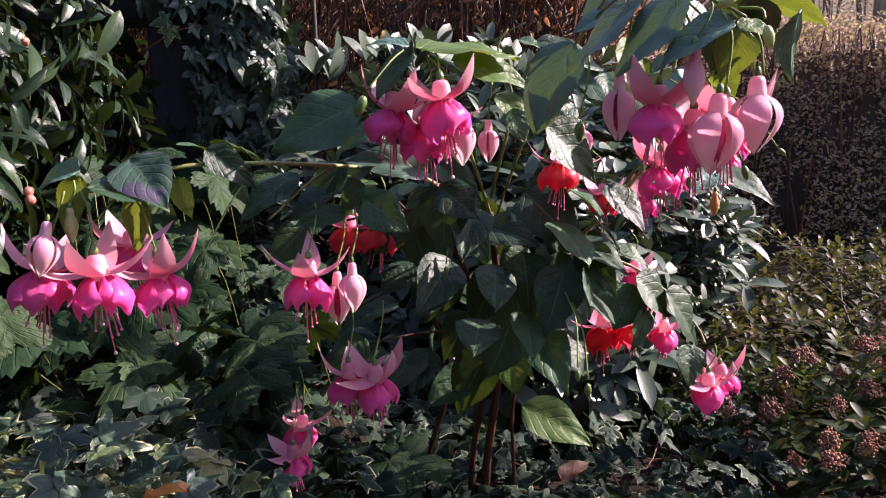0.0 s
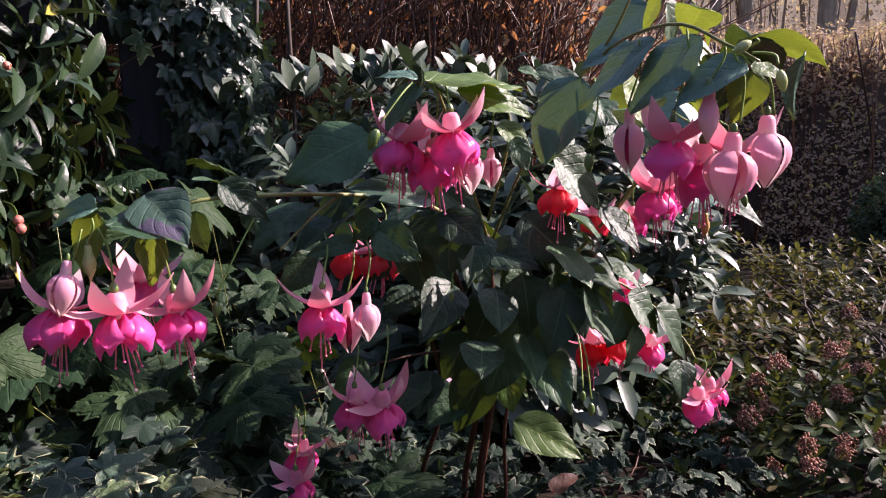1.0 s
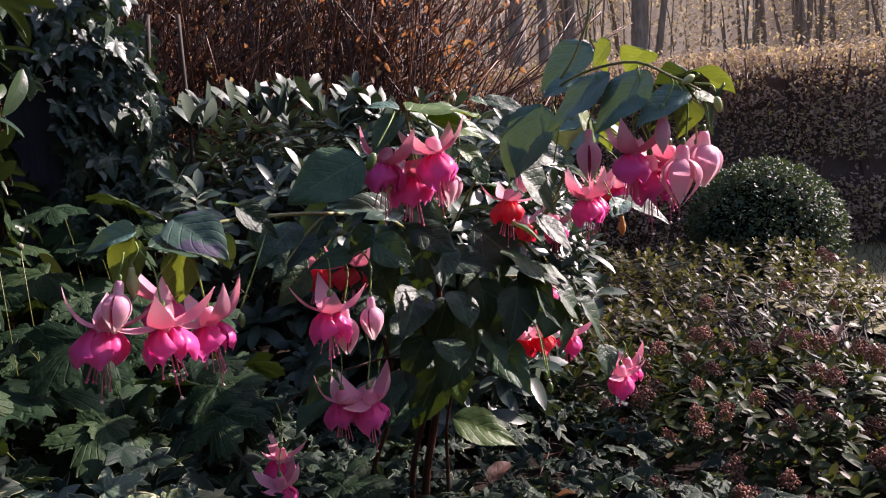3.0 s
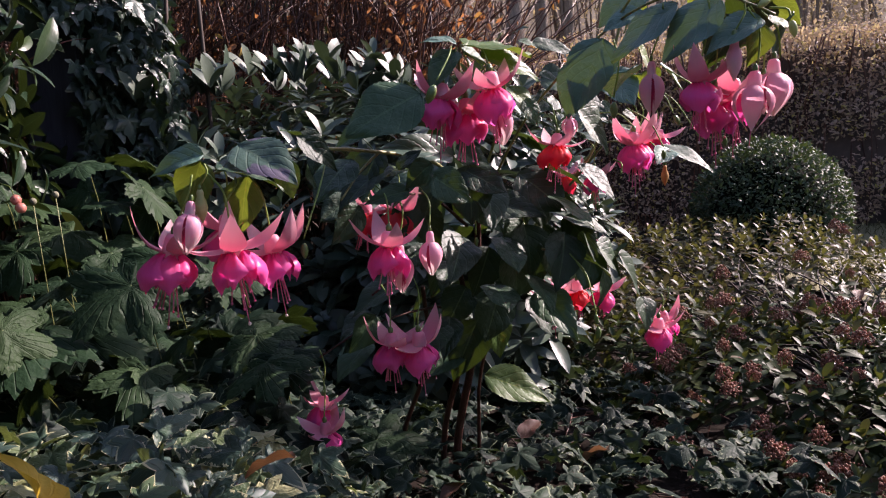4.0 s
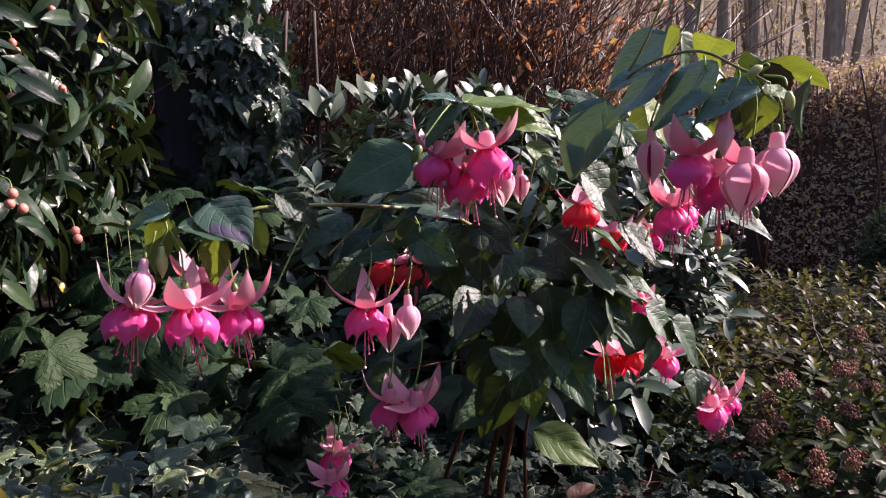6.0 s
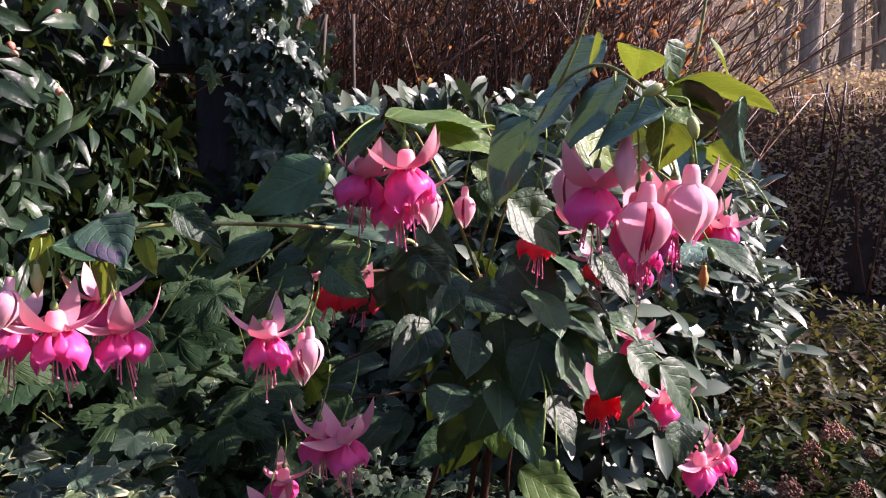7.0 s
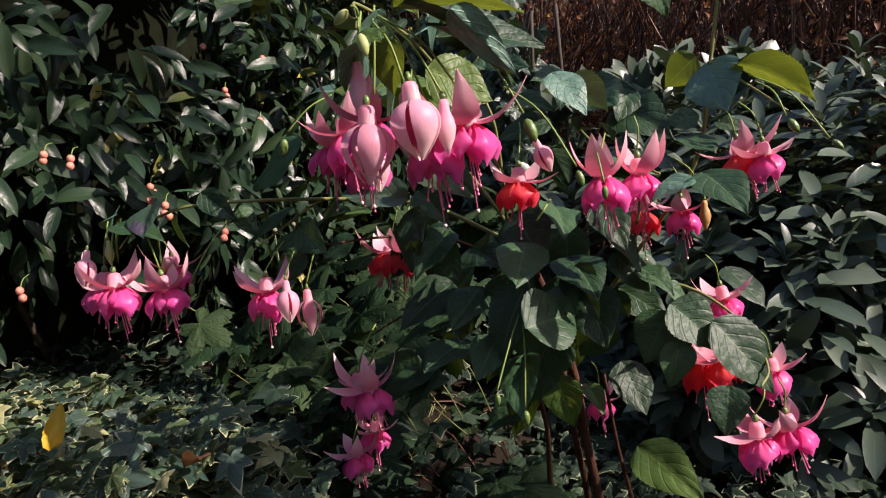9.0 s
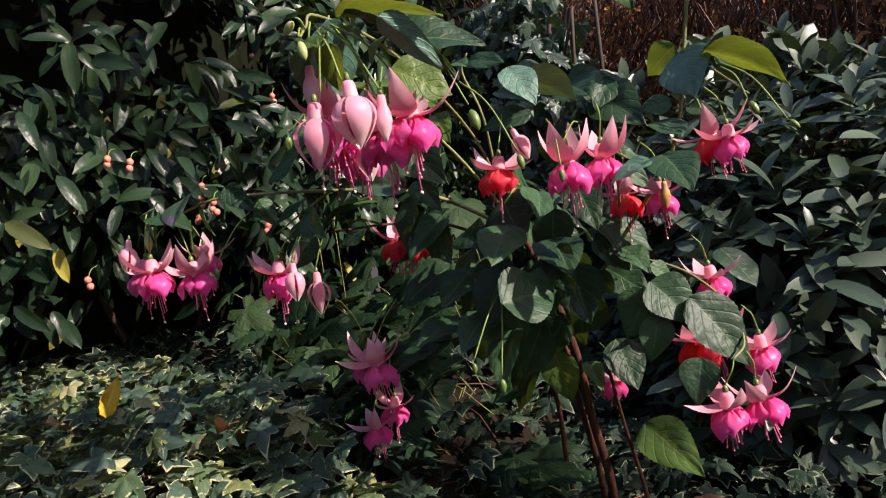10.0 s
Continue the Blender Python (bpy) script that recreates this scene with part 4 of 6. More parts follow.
leaf((-0.069, 0.880, 0.394), (-0.119, 0.850, 0.371), 0.66, 0, "g", 0.65)
leaf((-0.076, 0.900, 0.352), (-0.132, 0.860, 0.319), 0.6, 0, "g", 0.65)
leaf((0.092, 0.800, 0.479), (0.104, 0.800, 0.405), 0.7, 0, "g", 0.65)
leaf((0.009, 0.800, 0.575), (-0.026, 0.780, 0.525), 0.6, 0, "g", 0.65)
leaf((0.142, 0.840, 0.551), (0.147, 0.820, 0.493), 0.7, 0, "g", 0.65)
leaf((-0.007, 0.680, 0.701), (-0.043, 0.660, 0.662), 0.55, 0, "g", 0.5)
leaf((0.088, 0.760, 0.730), (0.097, 0.740, 0.735), 0.7, 0, "g", 0.5)
leaf((0.093, 0.760, 0.721), (0.115, 0.750, 0.714), 0.7, 0, "g", 0.5)
leaf((0.110, 0.760, 0.719), (0.161, 0.750, 0.705), 0.45, 0, "g", 0.5)
leaf((0.126, 0.780, 0.683), (0.170, 0.780, 0.669), 0.55, 0, "g", 0.5)
leaf((0.007, 0.700, 0.702), (0.068, 0.740, 0.684), 0.55, 0, "g", 0.5)
leaf((0.071, 0.740, 0.668), (0.101, 0.720, 0.638), 0.6, 0, "y", 0.5)
leaf((0.083, 0.720, 0.654), (0.094, 0.710, 0.622), 0.6, 0, "g", 0.5)
leaf((0.204, 0.480, 0.699), (0.214, 0.470, 0.691), 0.8, 0, "y", 0.6)
leaf((0.169, 0.560, 0.754), (0.157, 0.580, 0.732), 0.8, 0, "y", 0.6)
leaf((0.191, 0.540, 0.743), (0.197, 0.580, 0.731), 0.8, 0, "y", 0.6)
leaf((0.152, 0.600, 0.694), (0.192, 0.630, 0.663), 0.7, 0, "y", 0.6)
leaf((0.212, 0.500, 0.717), (0.244, 0.600, 0.680), 0.4, 0, "g", 0.6)
leaf((0.213, 0.520, 0.706), (0.233, 0.600, 0.681), 0.55, 0, "g", 0.6)
leaf((0.192, 0.560, 0.706), (0.259, 0.600, 0.698), 0.6, 0, "g", 0.6)
leaf((0.276, 0.880, 0.648), (0.247, 0.860, 0.641), 0.6, 0, "g", 0.7)
leaf((0.291, 0.880, 0.639), (0.322, 0.880, 0.628), 0.6, 0, "g", 0.7)
leaf((0.320, 0.900, 0.807), (0.360, 0.920, 0.757), 0.7, 0, "y", 0.7)
leaf((0.255, 0.800, 0.790), (0.277, 0.820, 0.736), 0.7, 0, "g", 0.7)
leaf((0.259, 0.880, 0.630), (0.300, 0.840, 0.610), 0.6, 0, "g", 0.7)
leaf((0.185, 0.800, 0.692), (0.185, 0.760, 0.668), 0.7, 0, "g", 0.7)
leaf((0.176, 0.800, 0.700), (0.161, 0.760, 0.696), 0.6, 0, "g", 0.7)
leaf((0.163, 0.860, 0.687), (0.219, 0.860, 0.682), 0.7, 0, "g", 0.7)
leaf((0.163, 0.860, 0.687), (0.213, 0.820, 0.664), 0.7, 0, "g", 0.7)
leaf((0.198, 0.870, 0.668), (0.257, 0.840, 0.631), 0.7, 0, "g", 0.7)
leaf((0.155, 0.800, 0.657), (0.115, 0.760, 0.645), 0.55, 0, "g", 0.7)
leaf((0.209, 0.880, 0.691), (0.213, 0.840, 0.653), 0.7, 0, "g", 0.7)
leaf((0.156, 0.920, 0.384), (0.190, 0.900, 0.330), 0.66, 0, "g", 0.8, True)
leaf((0.100, 0.940, 0.348), (0.133, 0.920, 0.320), 0.55, 0, "y", 0.8, True)
leaf((0.124, 1.027, 0.242), (0.216, 0.978, 0.203), 0.56, 0, "y", 1.6)
leaf((0.211, 0.860, 0.500), (0.252, 0.840, 0.480), 0.66, 0, "g", 0.8, True)
leaf((0.103, 0.800, 0.513), (0.081, 0.780, 0.478), 0.66, 0, "g", 0.8, True)
leaf((0.063, 0.900, 0.386), (0.020, 0.880, 0.359), 0.66, 0, "g", 0.8, True)
leaf((0.101, 0.900, 0.415), (0.073, 0.880, 0.362), 0.66, 0, "g", 0.8, True)
leaf((-0.077, 0.840, 0.402), (-0.108, 0.820, 0.359), 0.66, 0, "g", 0.8, True)
leaf((-0.105, 0.780, 0.555), (-0.143, 0.760, 0.530), 0.66, 0, "g", 0.8, True)
leaf((-0.024, 0.800, 0.547), (-0.062, 0.780, 0.502), 0.66, 0, "g", 0.8, True)
leaf((-0.110, 0.700, 0.550), (-0.138, 0.680, 0.512), 0.6, 0, "g", 0.8, True)
leaf((0.221, 0.900, 0.475), (0.243, 0.920, 0.452), 0.6, 0, "g", 0.8, True)
leaf((0.164, 0.880, 0.447), (0.127, 0.880, 0.392), 0.66, 0, "g", 0.8, True)


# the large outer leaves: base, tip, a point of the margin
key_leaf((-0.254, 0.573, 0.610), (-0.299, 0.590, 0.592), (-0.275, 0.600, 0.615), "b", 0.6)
key_leaf((-0.227, 0.600, 0.616), (-0.183, 0.556, 0.582), (-0.201, 0.602, 0.619), "p", 0.66)
key_leaf((-0.245, 0.562, 0.597), (-0.193, 0.585, 0.577), (-0.224, 0.539, 0.585), "g")
key_leaf((-0.051, 0.659, 0.659), (-0.127, 0.655, 0.620), (-0.098, 0.675, 0.661), "g", 0.70)
key_leaf((-0.047, 0.641, 0.591), (-0.071, 0.660, 0.567), (-0.065, 0.657, 0.583), "g", 0.7)
key_leaf((-0.050, 0.640, 0.580), (-0.010, 0.636, 0.551), (-0.018, 0.640, 0.574), "g", 0.7)
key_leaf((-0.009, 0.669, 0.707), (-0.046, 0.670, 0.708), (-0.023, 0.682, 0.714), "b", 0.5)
key_leaf((-0.003, 0.663, 0.704), (0.090, 0.715, 0.698), (0.041, 0.690, 0.712), "y", 0.5, face=(0.05, -0.30, 1.0))
key_leaf((0.027, 0.701, 0.697), (0.100, 0.720, 0.672), (0.041, 0.680, 0.670), "y", 0.66)
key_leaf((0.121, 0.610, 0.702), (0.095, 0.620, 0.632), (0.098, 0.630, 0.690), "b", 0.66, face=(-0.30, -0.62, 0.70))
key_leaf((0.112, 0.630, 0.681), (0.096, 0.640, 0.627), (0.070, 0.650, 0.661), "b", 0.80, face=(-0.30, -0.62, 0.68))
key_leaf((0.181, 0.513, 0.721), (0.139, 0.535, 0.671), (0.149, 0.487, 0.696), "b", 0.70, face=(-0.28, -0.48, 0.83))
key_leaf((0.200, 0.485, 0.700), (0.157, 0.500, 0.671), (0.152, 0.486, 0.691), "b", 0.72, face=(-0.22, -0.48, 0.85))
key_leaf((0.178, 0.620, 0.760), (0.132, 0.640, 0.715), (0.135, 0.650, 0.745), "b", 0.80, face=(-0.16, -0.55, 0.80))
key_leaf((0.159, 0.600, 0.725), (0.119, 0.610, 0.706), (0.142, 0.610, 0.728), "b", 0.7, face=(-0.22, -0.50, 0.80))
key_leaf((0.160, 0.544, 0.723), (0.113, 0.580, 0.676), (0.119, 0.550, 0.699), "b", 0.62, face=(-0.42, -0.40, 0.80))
key_leaf((0.104, 0.640, 0.638), (0.150, 0.660, 0.589), (0.136, 0.640, 0.622), "g", 0.70, face=(-0.05, -0.70, 0.70))
key_leaf((0.203, 0.500, 0.716), (0.279, 0.530, 0.700), (0.240, 0.560, 0.716), "y", 0.42, face=(0.0, 0.15, 1.0))
key_leaf((0.206, 0.490, 0.696), (0.198, 0.500, 0.662), (0.185, 0.495, 0.680), "y", 0.80)
key_leaf((0.196, 0.472, 0.697), (0.218, 0.468, 0.690), (0.206, 0.478, 0.700), "y", 0.7)
key_leaf((0.157, 0.707, 0.467), (0.170, 0.786, 0.466), (0.154, 0.772, 0.488), "g", 0.80)
key_leaf((0.158, 0.839, 0.487), (0.180, 0.830, 0.420), (0.153, 0.830, 0.459), "g", 0.78, face=(0.25, -0.75, 0.55))
key_leaf((0.186, 0.850, 0.478), (0.196, 0.860, 0.448), (0.170, 0.850, 0.465), "g", 0.72)
key_leaf((0.236, 0.865, 0.454), (0.212, 0.850, 0.403), (0.195, 0.877, 0.431), "g", 0.85, face=(0.20, -0.85, 0.45))
key_leaf((0.238, 0.862, 0.462), (0.281, 0.876, 0.411), (0.252, 0.858, 0.429), "g", 0.80, face=(0.45, -0.65, 0.60))
key_leaf((0.276, 0.870, 0.444), (0.324, 0.896, 0.366), (0.292, 0.940, 0.404), "g", 0.62, face=(0.55, -0.60, 0.55))
key_leaf((0.247, 0.857, 0.427), (0.234, 0.853, 0.376), (0.249, 0.900, 0.392), "g", 0.72, face=(0.60, -0.60, 0.45))
key_leaf((0.250, 1.029, 0.476), (0.296, 1.010, 0.430), (0.272, 1.061, 0.465), "g", 0.8)
key_leaf((0.296, 0.843, 0.387), (0.294, 0.827, 0.340), (0.322, 0.846, 0.364), "g", 0.8, face=(0.30, -0.85, 0.35))
key_leaf((0.299, 0.797, 0.592), (0.346, 0.750, 0.556), (0.324, 0.800, 0.586), "g", 0.62, face=(0.25, -0.50, 0.80))
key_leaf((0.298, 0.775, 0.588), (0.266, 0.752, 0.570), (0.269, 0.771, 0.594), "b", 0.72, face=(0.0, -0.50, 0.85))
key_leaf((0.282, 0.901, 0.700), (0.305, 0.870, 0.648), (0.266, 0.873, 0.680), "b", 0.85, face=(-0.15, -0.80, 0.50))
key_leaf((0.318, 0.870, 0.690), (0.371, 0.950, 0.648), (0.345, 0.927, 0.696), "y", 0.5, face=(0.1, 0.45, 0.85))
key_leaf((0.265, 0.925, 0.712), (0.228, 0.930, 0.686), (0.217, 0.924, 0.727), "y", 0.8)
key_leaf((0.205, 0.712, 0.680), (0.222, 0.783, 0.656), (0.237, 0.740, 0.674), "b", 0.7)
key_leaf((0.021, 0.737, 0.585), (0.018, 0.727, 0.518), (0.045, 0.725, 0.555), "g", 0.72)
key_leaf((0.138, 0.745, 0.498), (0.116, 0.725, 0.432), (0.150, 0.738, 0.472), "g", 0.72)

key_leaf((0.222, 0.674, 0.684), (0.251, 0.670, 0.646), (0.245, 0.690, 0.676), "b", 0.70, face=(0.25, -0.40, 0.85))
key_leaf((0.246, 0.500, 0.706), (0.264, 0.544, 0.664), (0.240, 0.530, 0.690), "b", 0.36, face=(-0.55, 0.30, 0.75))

# inner leaves of the crown
for k in range(54):
    a, b, q = rng.uniform(0, 2 * math.pi), rng.uniform(-0.75, 1), rng.uniform(0.35, 1.0) ** 0.5
    c = Vector((0.07 + 0.14 * q * math.cos(a), 0.86 + 0.11 * q * math.sin(a), 0.50 + 0.15 * b))
    if (c.z > 0.60 and c.y < 0.8) or (c.x > 0.12 and c.z < 0.47):
        continue
    out = Vector((math.cos(a), math.sin(a) - 0.3, rng.uniform(-1.3, -0.3))).normalized()
    leaf(c, c + out * rng.uniform(0.055, 0.085), 0.6, rng.uniform(-25, 25), "g")


# ---- ivy ----
IVY = [lobed([(-122, 0.50), (-60, 0.74), (0, 1.0), (60, 0.74), (122, 0.52)], 0.78, 3, seed=s, sharp=True) for s in (1, 2, 3)]
POINTED_IVY = [lobed([(-118, 0.45), (-58, 0.72), (0, 1.0), (58, 0.72), (118, 0.48)], 0.72, 3, seed=s, sharp=True) for s in (1, 2, 3)]
IVY_EDGED_MESHES = [s.mesh("ivy_leaf", IVY_EDGED) for s in POINTED_IVY]
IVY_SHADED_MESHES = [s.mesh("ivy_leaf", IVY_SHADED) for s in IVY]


def ivy_bed(name, label, spots, size, edged, cap, near):
    """A bed of ivy: the nearest leaves as parts, the others joined."""
    root = thing(name, (spots[0][0], spots[0][1], ground_height(spots[0][0], spots[0][1])), label, "ivy")
    joined_poses = [[], [], []]
    count = 0
    for k, (x, y) in enumerate(spots):
        z = ground_height(x, y) + rng.uniform(0.015, 0.105)
        a = rng.uniform(0, 2 * math.pi)
        d = Vector((math.cos(a), math.sin(a), rng.uniform(-0.7, 0.15)))
        up = Vector((rng.uniform(-0.9, 0.9), rng.uniform(-1.2, 0.4), 1))
        s = size * rng.uniform(0.55, 1.25)
        m = placed((x, y, z), along(d, up), s, s * rng.uniform(0.75, 1.0), s)
        if count < cap and near(x, y):
            part("ivy_leaf", (IVY_EDGED_MESHES if edged else IVY_SHADED_MESHES)[k % 3], root, m)
            count += 1
        else:
            joined_poses[k % 3].append(np.array(m))
    for k in range(3):
        if joined_poses[k]:
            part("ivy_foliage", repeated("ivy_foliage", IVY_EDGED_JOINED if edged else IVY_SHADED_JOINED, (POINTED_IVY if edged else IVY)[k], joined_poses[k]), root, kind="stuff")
    return root


left_spots = [(rng.uniform(-1.1, -0.03), rng.uniform(0.22, 0.77)) for k in range(2500)]
ivy_bed("ivy_ground_cover", "cream-edged ivy covering the ground below the fuchsia", left_spots, 0.041, True, 290, lambda x, y: -0.5 < x < -0.1 and 0.4 < y < 0.8)
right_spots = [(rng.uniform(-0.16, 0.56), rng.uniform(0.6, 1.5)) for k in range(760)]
ivy_bed("ivy_ground_cover", "ivy covering the ground round the stems, the shade put into its dark green", right_spots, 0.040, False, 220, lambda x, y: 0.15 < x < 0.6 and 0.75 < y < 1.15)
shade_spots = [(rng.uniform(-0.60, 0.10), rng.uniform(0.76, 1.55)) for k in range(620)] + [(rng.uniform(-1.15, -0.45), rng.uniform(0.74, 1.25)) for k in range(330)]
ivy_bed("ivy_ground_cover", "ivy below the perennials, the shade put into its dark green", shade_spots, 0.042, False, 0, lambda x, y: False)
runners = thing("ivy_runners", (0.0, 0.9, ground_height(0, 0.9)), "thin woody ivy runners on the soil", "ivy", kind="stuff")
stems = []
for k in range(60):
    x, y, a = rng.uniform(-0.6, 0.6), rng.uniform(0.5, 1.3), rng.uniform(0, 6.28)
    pts = []
    for i in range(7):
        pts.append((x, y, ground_height(x, y) + 0.015 + 0.012 * math.sin(i * 2.1 + k)))
        x, y, a = x + 0.045 * math.cos(a), y + 0.045 * math.sin(a), a + rng.uniform(-0.5, 0.5)
    stems.append(tube(pts, 0.0014, 4))
part("runner", joined(stems).mesh("runner", TWIG), runners, kind="stuff")


# ---- shrubs ----
def shell(centre, radii, count, inner, grow, power=2.5, lean_out=0.9, keep=None, size=(0.05, 0.07), width=(0.36, 0.46), droop=0.3):
    """Poses of leaves through the outer part of a bush whose outline is a lumpy rounded body."""
    out = []
    while len(out) < count:
        d = Vector((rng.gauss(0, 1), rng.gauss(0, 1), rng.gauss(0, 1))).normalized()
        if d.z < -0.85:
            continue
        r = 1.0 / (abs(d.x) ** power + abs(d.y) ** power + abs(d.z) ** power) ** (1 / power)
        lump = 1.0 + 0.16 * noise.noise(d * 3.1 + Vector(centre)) + 0.08 * noise.noise(d * 8.0)
        q = rng.uniform(inner, 1.0) * r * lump
        p = Vector((centre[0] + radii[0] * d.x * q, centre[1] + radii[1] * d.y * q, centre[2] + radii[2] * d.z * q))
        if keep and not keep(p):
            continue
        a = Vector((rng.gauss(0, 1), rng.gauss(0, 1), rng.gauss(0, 0.6) - droop))
        way = (a + d * lean_out).normalized()
        up = d + Vector((rng.gauss(0, 0.45), rng.gauss(0, 0.45), 0.6 + rng.gauss(0, 0.3)))
        s = rng.uniform(*size)
        out.append(placed(p, along(way, up), s, s, s))
    return out


def bush(name, label, category, base, shape, mat, one_mat, poses, near, cap=240, wood=None, leaf_name="leaf"):
    """A shrub: branches, the nearest leaves as parts, the remaining foliage joined."""
    root = thing(name, base, label, category)
    one = shape.mesh(leaf_name, one_mat)
    rest, count = [], 0
    for m in poses:
        if count < cap and near(m.translation):
            part(leaf_name, one, root, m)
            count += 1
        else:
            rest.append(np.array(m))
    if rest:
        part("foliage", repeated("foliage", mat, shape, rest), root, kind="stuff")
    if wood:
        part("branch", joined(wood).mesh("branch", SHRUB_WOOD), root, kind="stuff")
    return root


def wood_for(base, tops, r0=0.010):
    out = []
    for t in tops:
        t = Vector(t)
        b = Vector(base) + Vector((rng.uniform(-0.12, 0.12), rng.uniform(-0.12, 0.12), -0.02))
        mid = b.lerp(t, 0.5) + Vector((rng.uniform(-0.08, 0.08), rng.uniform(-0.08, 0.08), 0.06))
        pts = bent([b, mid, t], 4)
        out.append(tube(pts, [r0 * (1 - 0.75 * i / (len(pts) - 1)) for i in range(len(pts))], 5))
    return out


EUONYMUS = blade(0.33, 7, 2, 0.30, 0.34, 0.62, wave=0.012, point=0.85)
eu_poses = shell((-1.40, 0.95, 0.80), (0.84, 1.05, 1.15), 8000, 0.60, 1.0, 3.2, keep=lambda p: p.z > 0.43 and p.x > -1.7 and p.z < 1.75 and noise.noise(p * 3.4) < 0.16, size=(0.050, 0.086), droop=0.8)
for k in range(620):
    d = Vector((abs(rng.gauss(0.5, 0.7)), rng.gauss(0, 1), rng.gauss(0.1, 0.8))).normalized()
    r = 1.0 / (abs(d.x) ** 3.2 + abs(d.y) ** 3.2 + abs(d.z) ** 3.2) ** (1 / 3.2) * rng.uniform(0.88, 1.0) * (1.0 + 0.16 * noise.noise(d * 3.1 + Vector((-1.40, 0.95, 0.80))))
    p = Vector((-1.40 + 0.84 * d.x * r, 0.95 + 1.05 * d.y * r, 0.80 + 1.15 * d.z * r))
    if not 0.50 < p.z < 1.75 or noise.noise(p * 3.4) > 0.10:
        continue
    axis = (d + Vector((rng.gauss(0, 0.3), rng.gauss(0, 0.3), 0.1))).normalized()
    side = axis.orthogonal().normalized()
    for q in range(8):
        w = Matrix.Rotation(q * 2.4 + k, 3, axis) @ side
        s = rng.uniform(0.052, 0.092)
        eu_poses.append(placed(p - axis * 0.004 * q, along(w + axis * (0.75 - 0.09 * q) + Vector((0, 0, -0.55)), axis + Vector((0, 0, 0.4))), s, s * rng.uniform(0.8, 1.0), s))
main_shrub = bush("evergreen_shrub", "dense dark evergreen shrub with glossy leaves and pink berries", "shrub", (-1.25, 0.95, ground_height(-1.25, 0.95)), EUONYMUS, SHRUB_LEAF, SHRUB_LEAF_ONE,
     eu_poses, lambda p: p.x > -0.75 and 0.5 < p.y < 1.3 and 0.45 < p.z < 1.1, 280,
     wood_for((-1.25, 0.95, ground_height(-1.25, 0.95)), [(-1.45 + 0.45 * math.cos(a), 0.95 + 0.6 * math.sin(a), rng.uniform(0.6, 1.3)) for a in [k * 0.21 for k in range(30)]], 0.010))


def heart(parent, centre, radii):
    """A near-black solid body that stands in for the shade inside a dense shrub."""
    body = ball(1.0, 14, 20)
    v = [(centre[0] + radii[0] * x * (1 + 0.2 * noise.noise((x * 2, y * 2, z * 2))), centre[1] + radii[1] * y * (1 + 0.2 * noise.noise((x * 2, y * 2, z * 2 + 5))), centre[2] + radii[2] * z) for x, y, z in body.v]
    part("shade_core", Shape(v, body.f, body.uv).mesh("shade_core", SHADE_BLACK), parent)


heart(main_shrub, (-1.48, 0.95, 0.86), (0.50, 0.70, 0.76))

BERRY_MESH = ball(0.0062, 5, 8).mesh("berry_cluster", BERRY)
BERRY_SUB = ball(0.0062, 5, 8).mesh("berry", BERRY)


def berry_cluster(at, count):
    root = new("berry_cluster", BERRY_MESH)
    root.matrix_basis = Matrix.Translation(at)
    tagged(root, "cluster of round salmon-pink berries on the evergreen shrub", "berries", "berry clusters")
    for k in range(count - 1):
        part("berry", BERRY_SUB, root, Matrix.Translation(Vector(at) + Vector((rng.uniform(-0.004, 0.012), rng.uniform(-0.008, 0.004), -0.010 * (k + 1) + rng.uniform(-0.003, 0.003)))))
    part("stalk", tube(bent([Vector(at), Vector(at) + Vector((-0.008, 0.01, 0.015)), Vector(at) + Vector((-0.03, 0.03, 0.02))], 3), 0.0009, 4).mesh("stalk", PEDICEL), root)


for p, c in (((-0.555, 0.815, 0.652), 4), ((-0.60, 0.68, 0.71), 2), ((-0.565, 0.70, 0.70), 2), ((-0.50, 0.80, 0.62), 3), ((-0.62, 1.0, 0.90), 1), ((-0.60, 1.02, 0.82), 2), ((-0.57, 0.95, 0.74), 1),
             ((-0.55, 1.05, 0.76), 1), ((-0.47, 0.88, 0.57), 2), ((-0.60, 0.62, 0.52), 2), ((-0.58, 1.1, 0.88), 1), ((-0.64, 0.85, 0.60), 2)):
    berry_cluster(p, c)

# dark-leaved skimmia behind the fuchsia
SKIM = blade(0.34, 6, 1, 0.25, 0.25, 0.7, point=0.75)


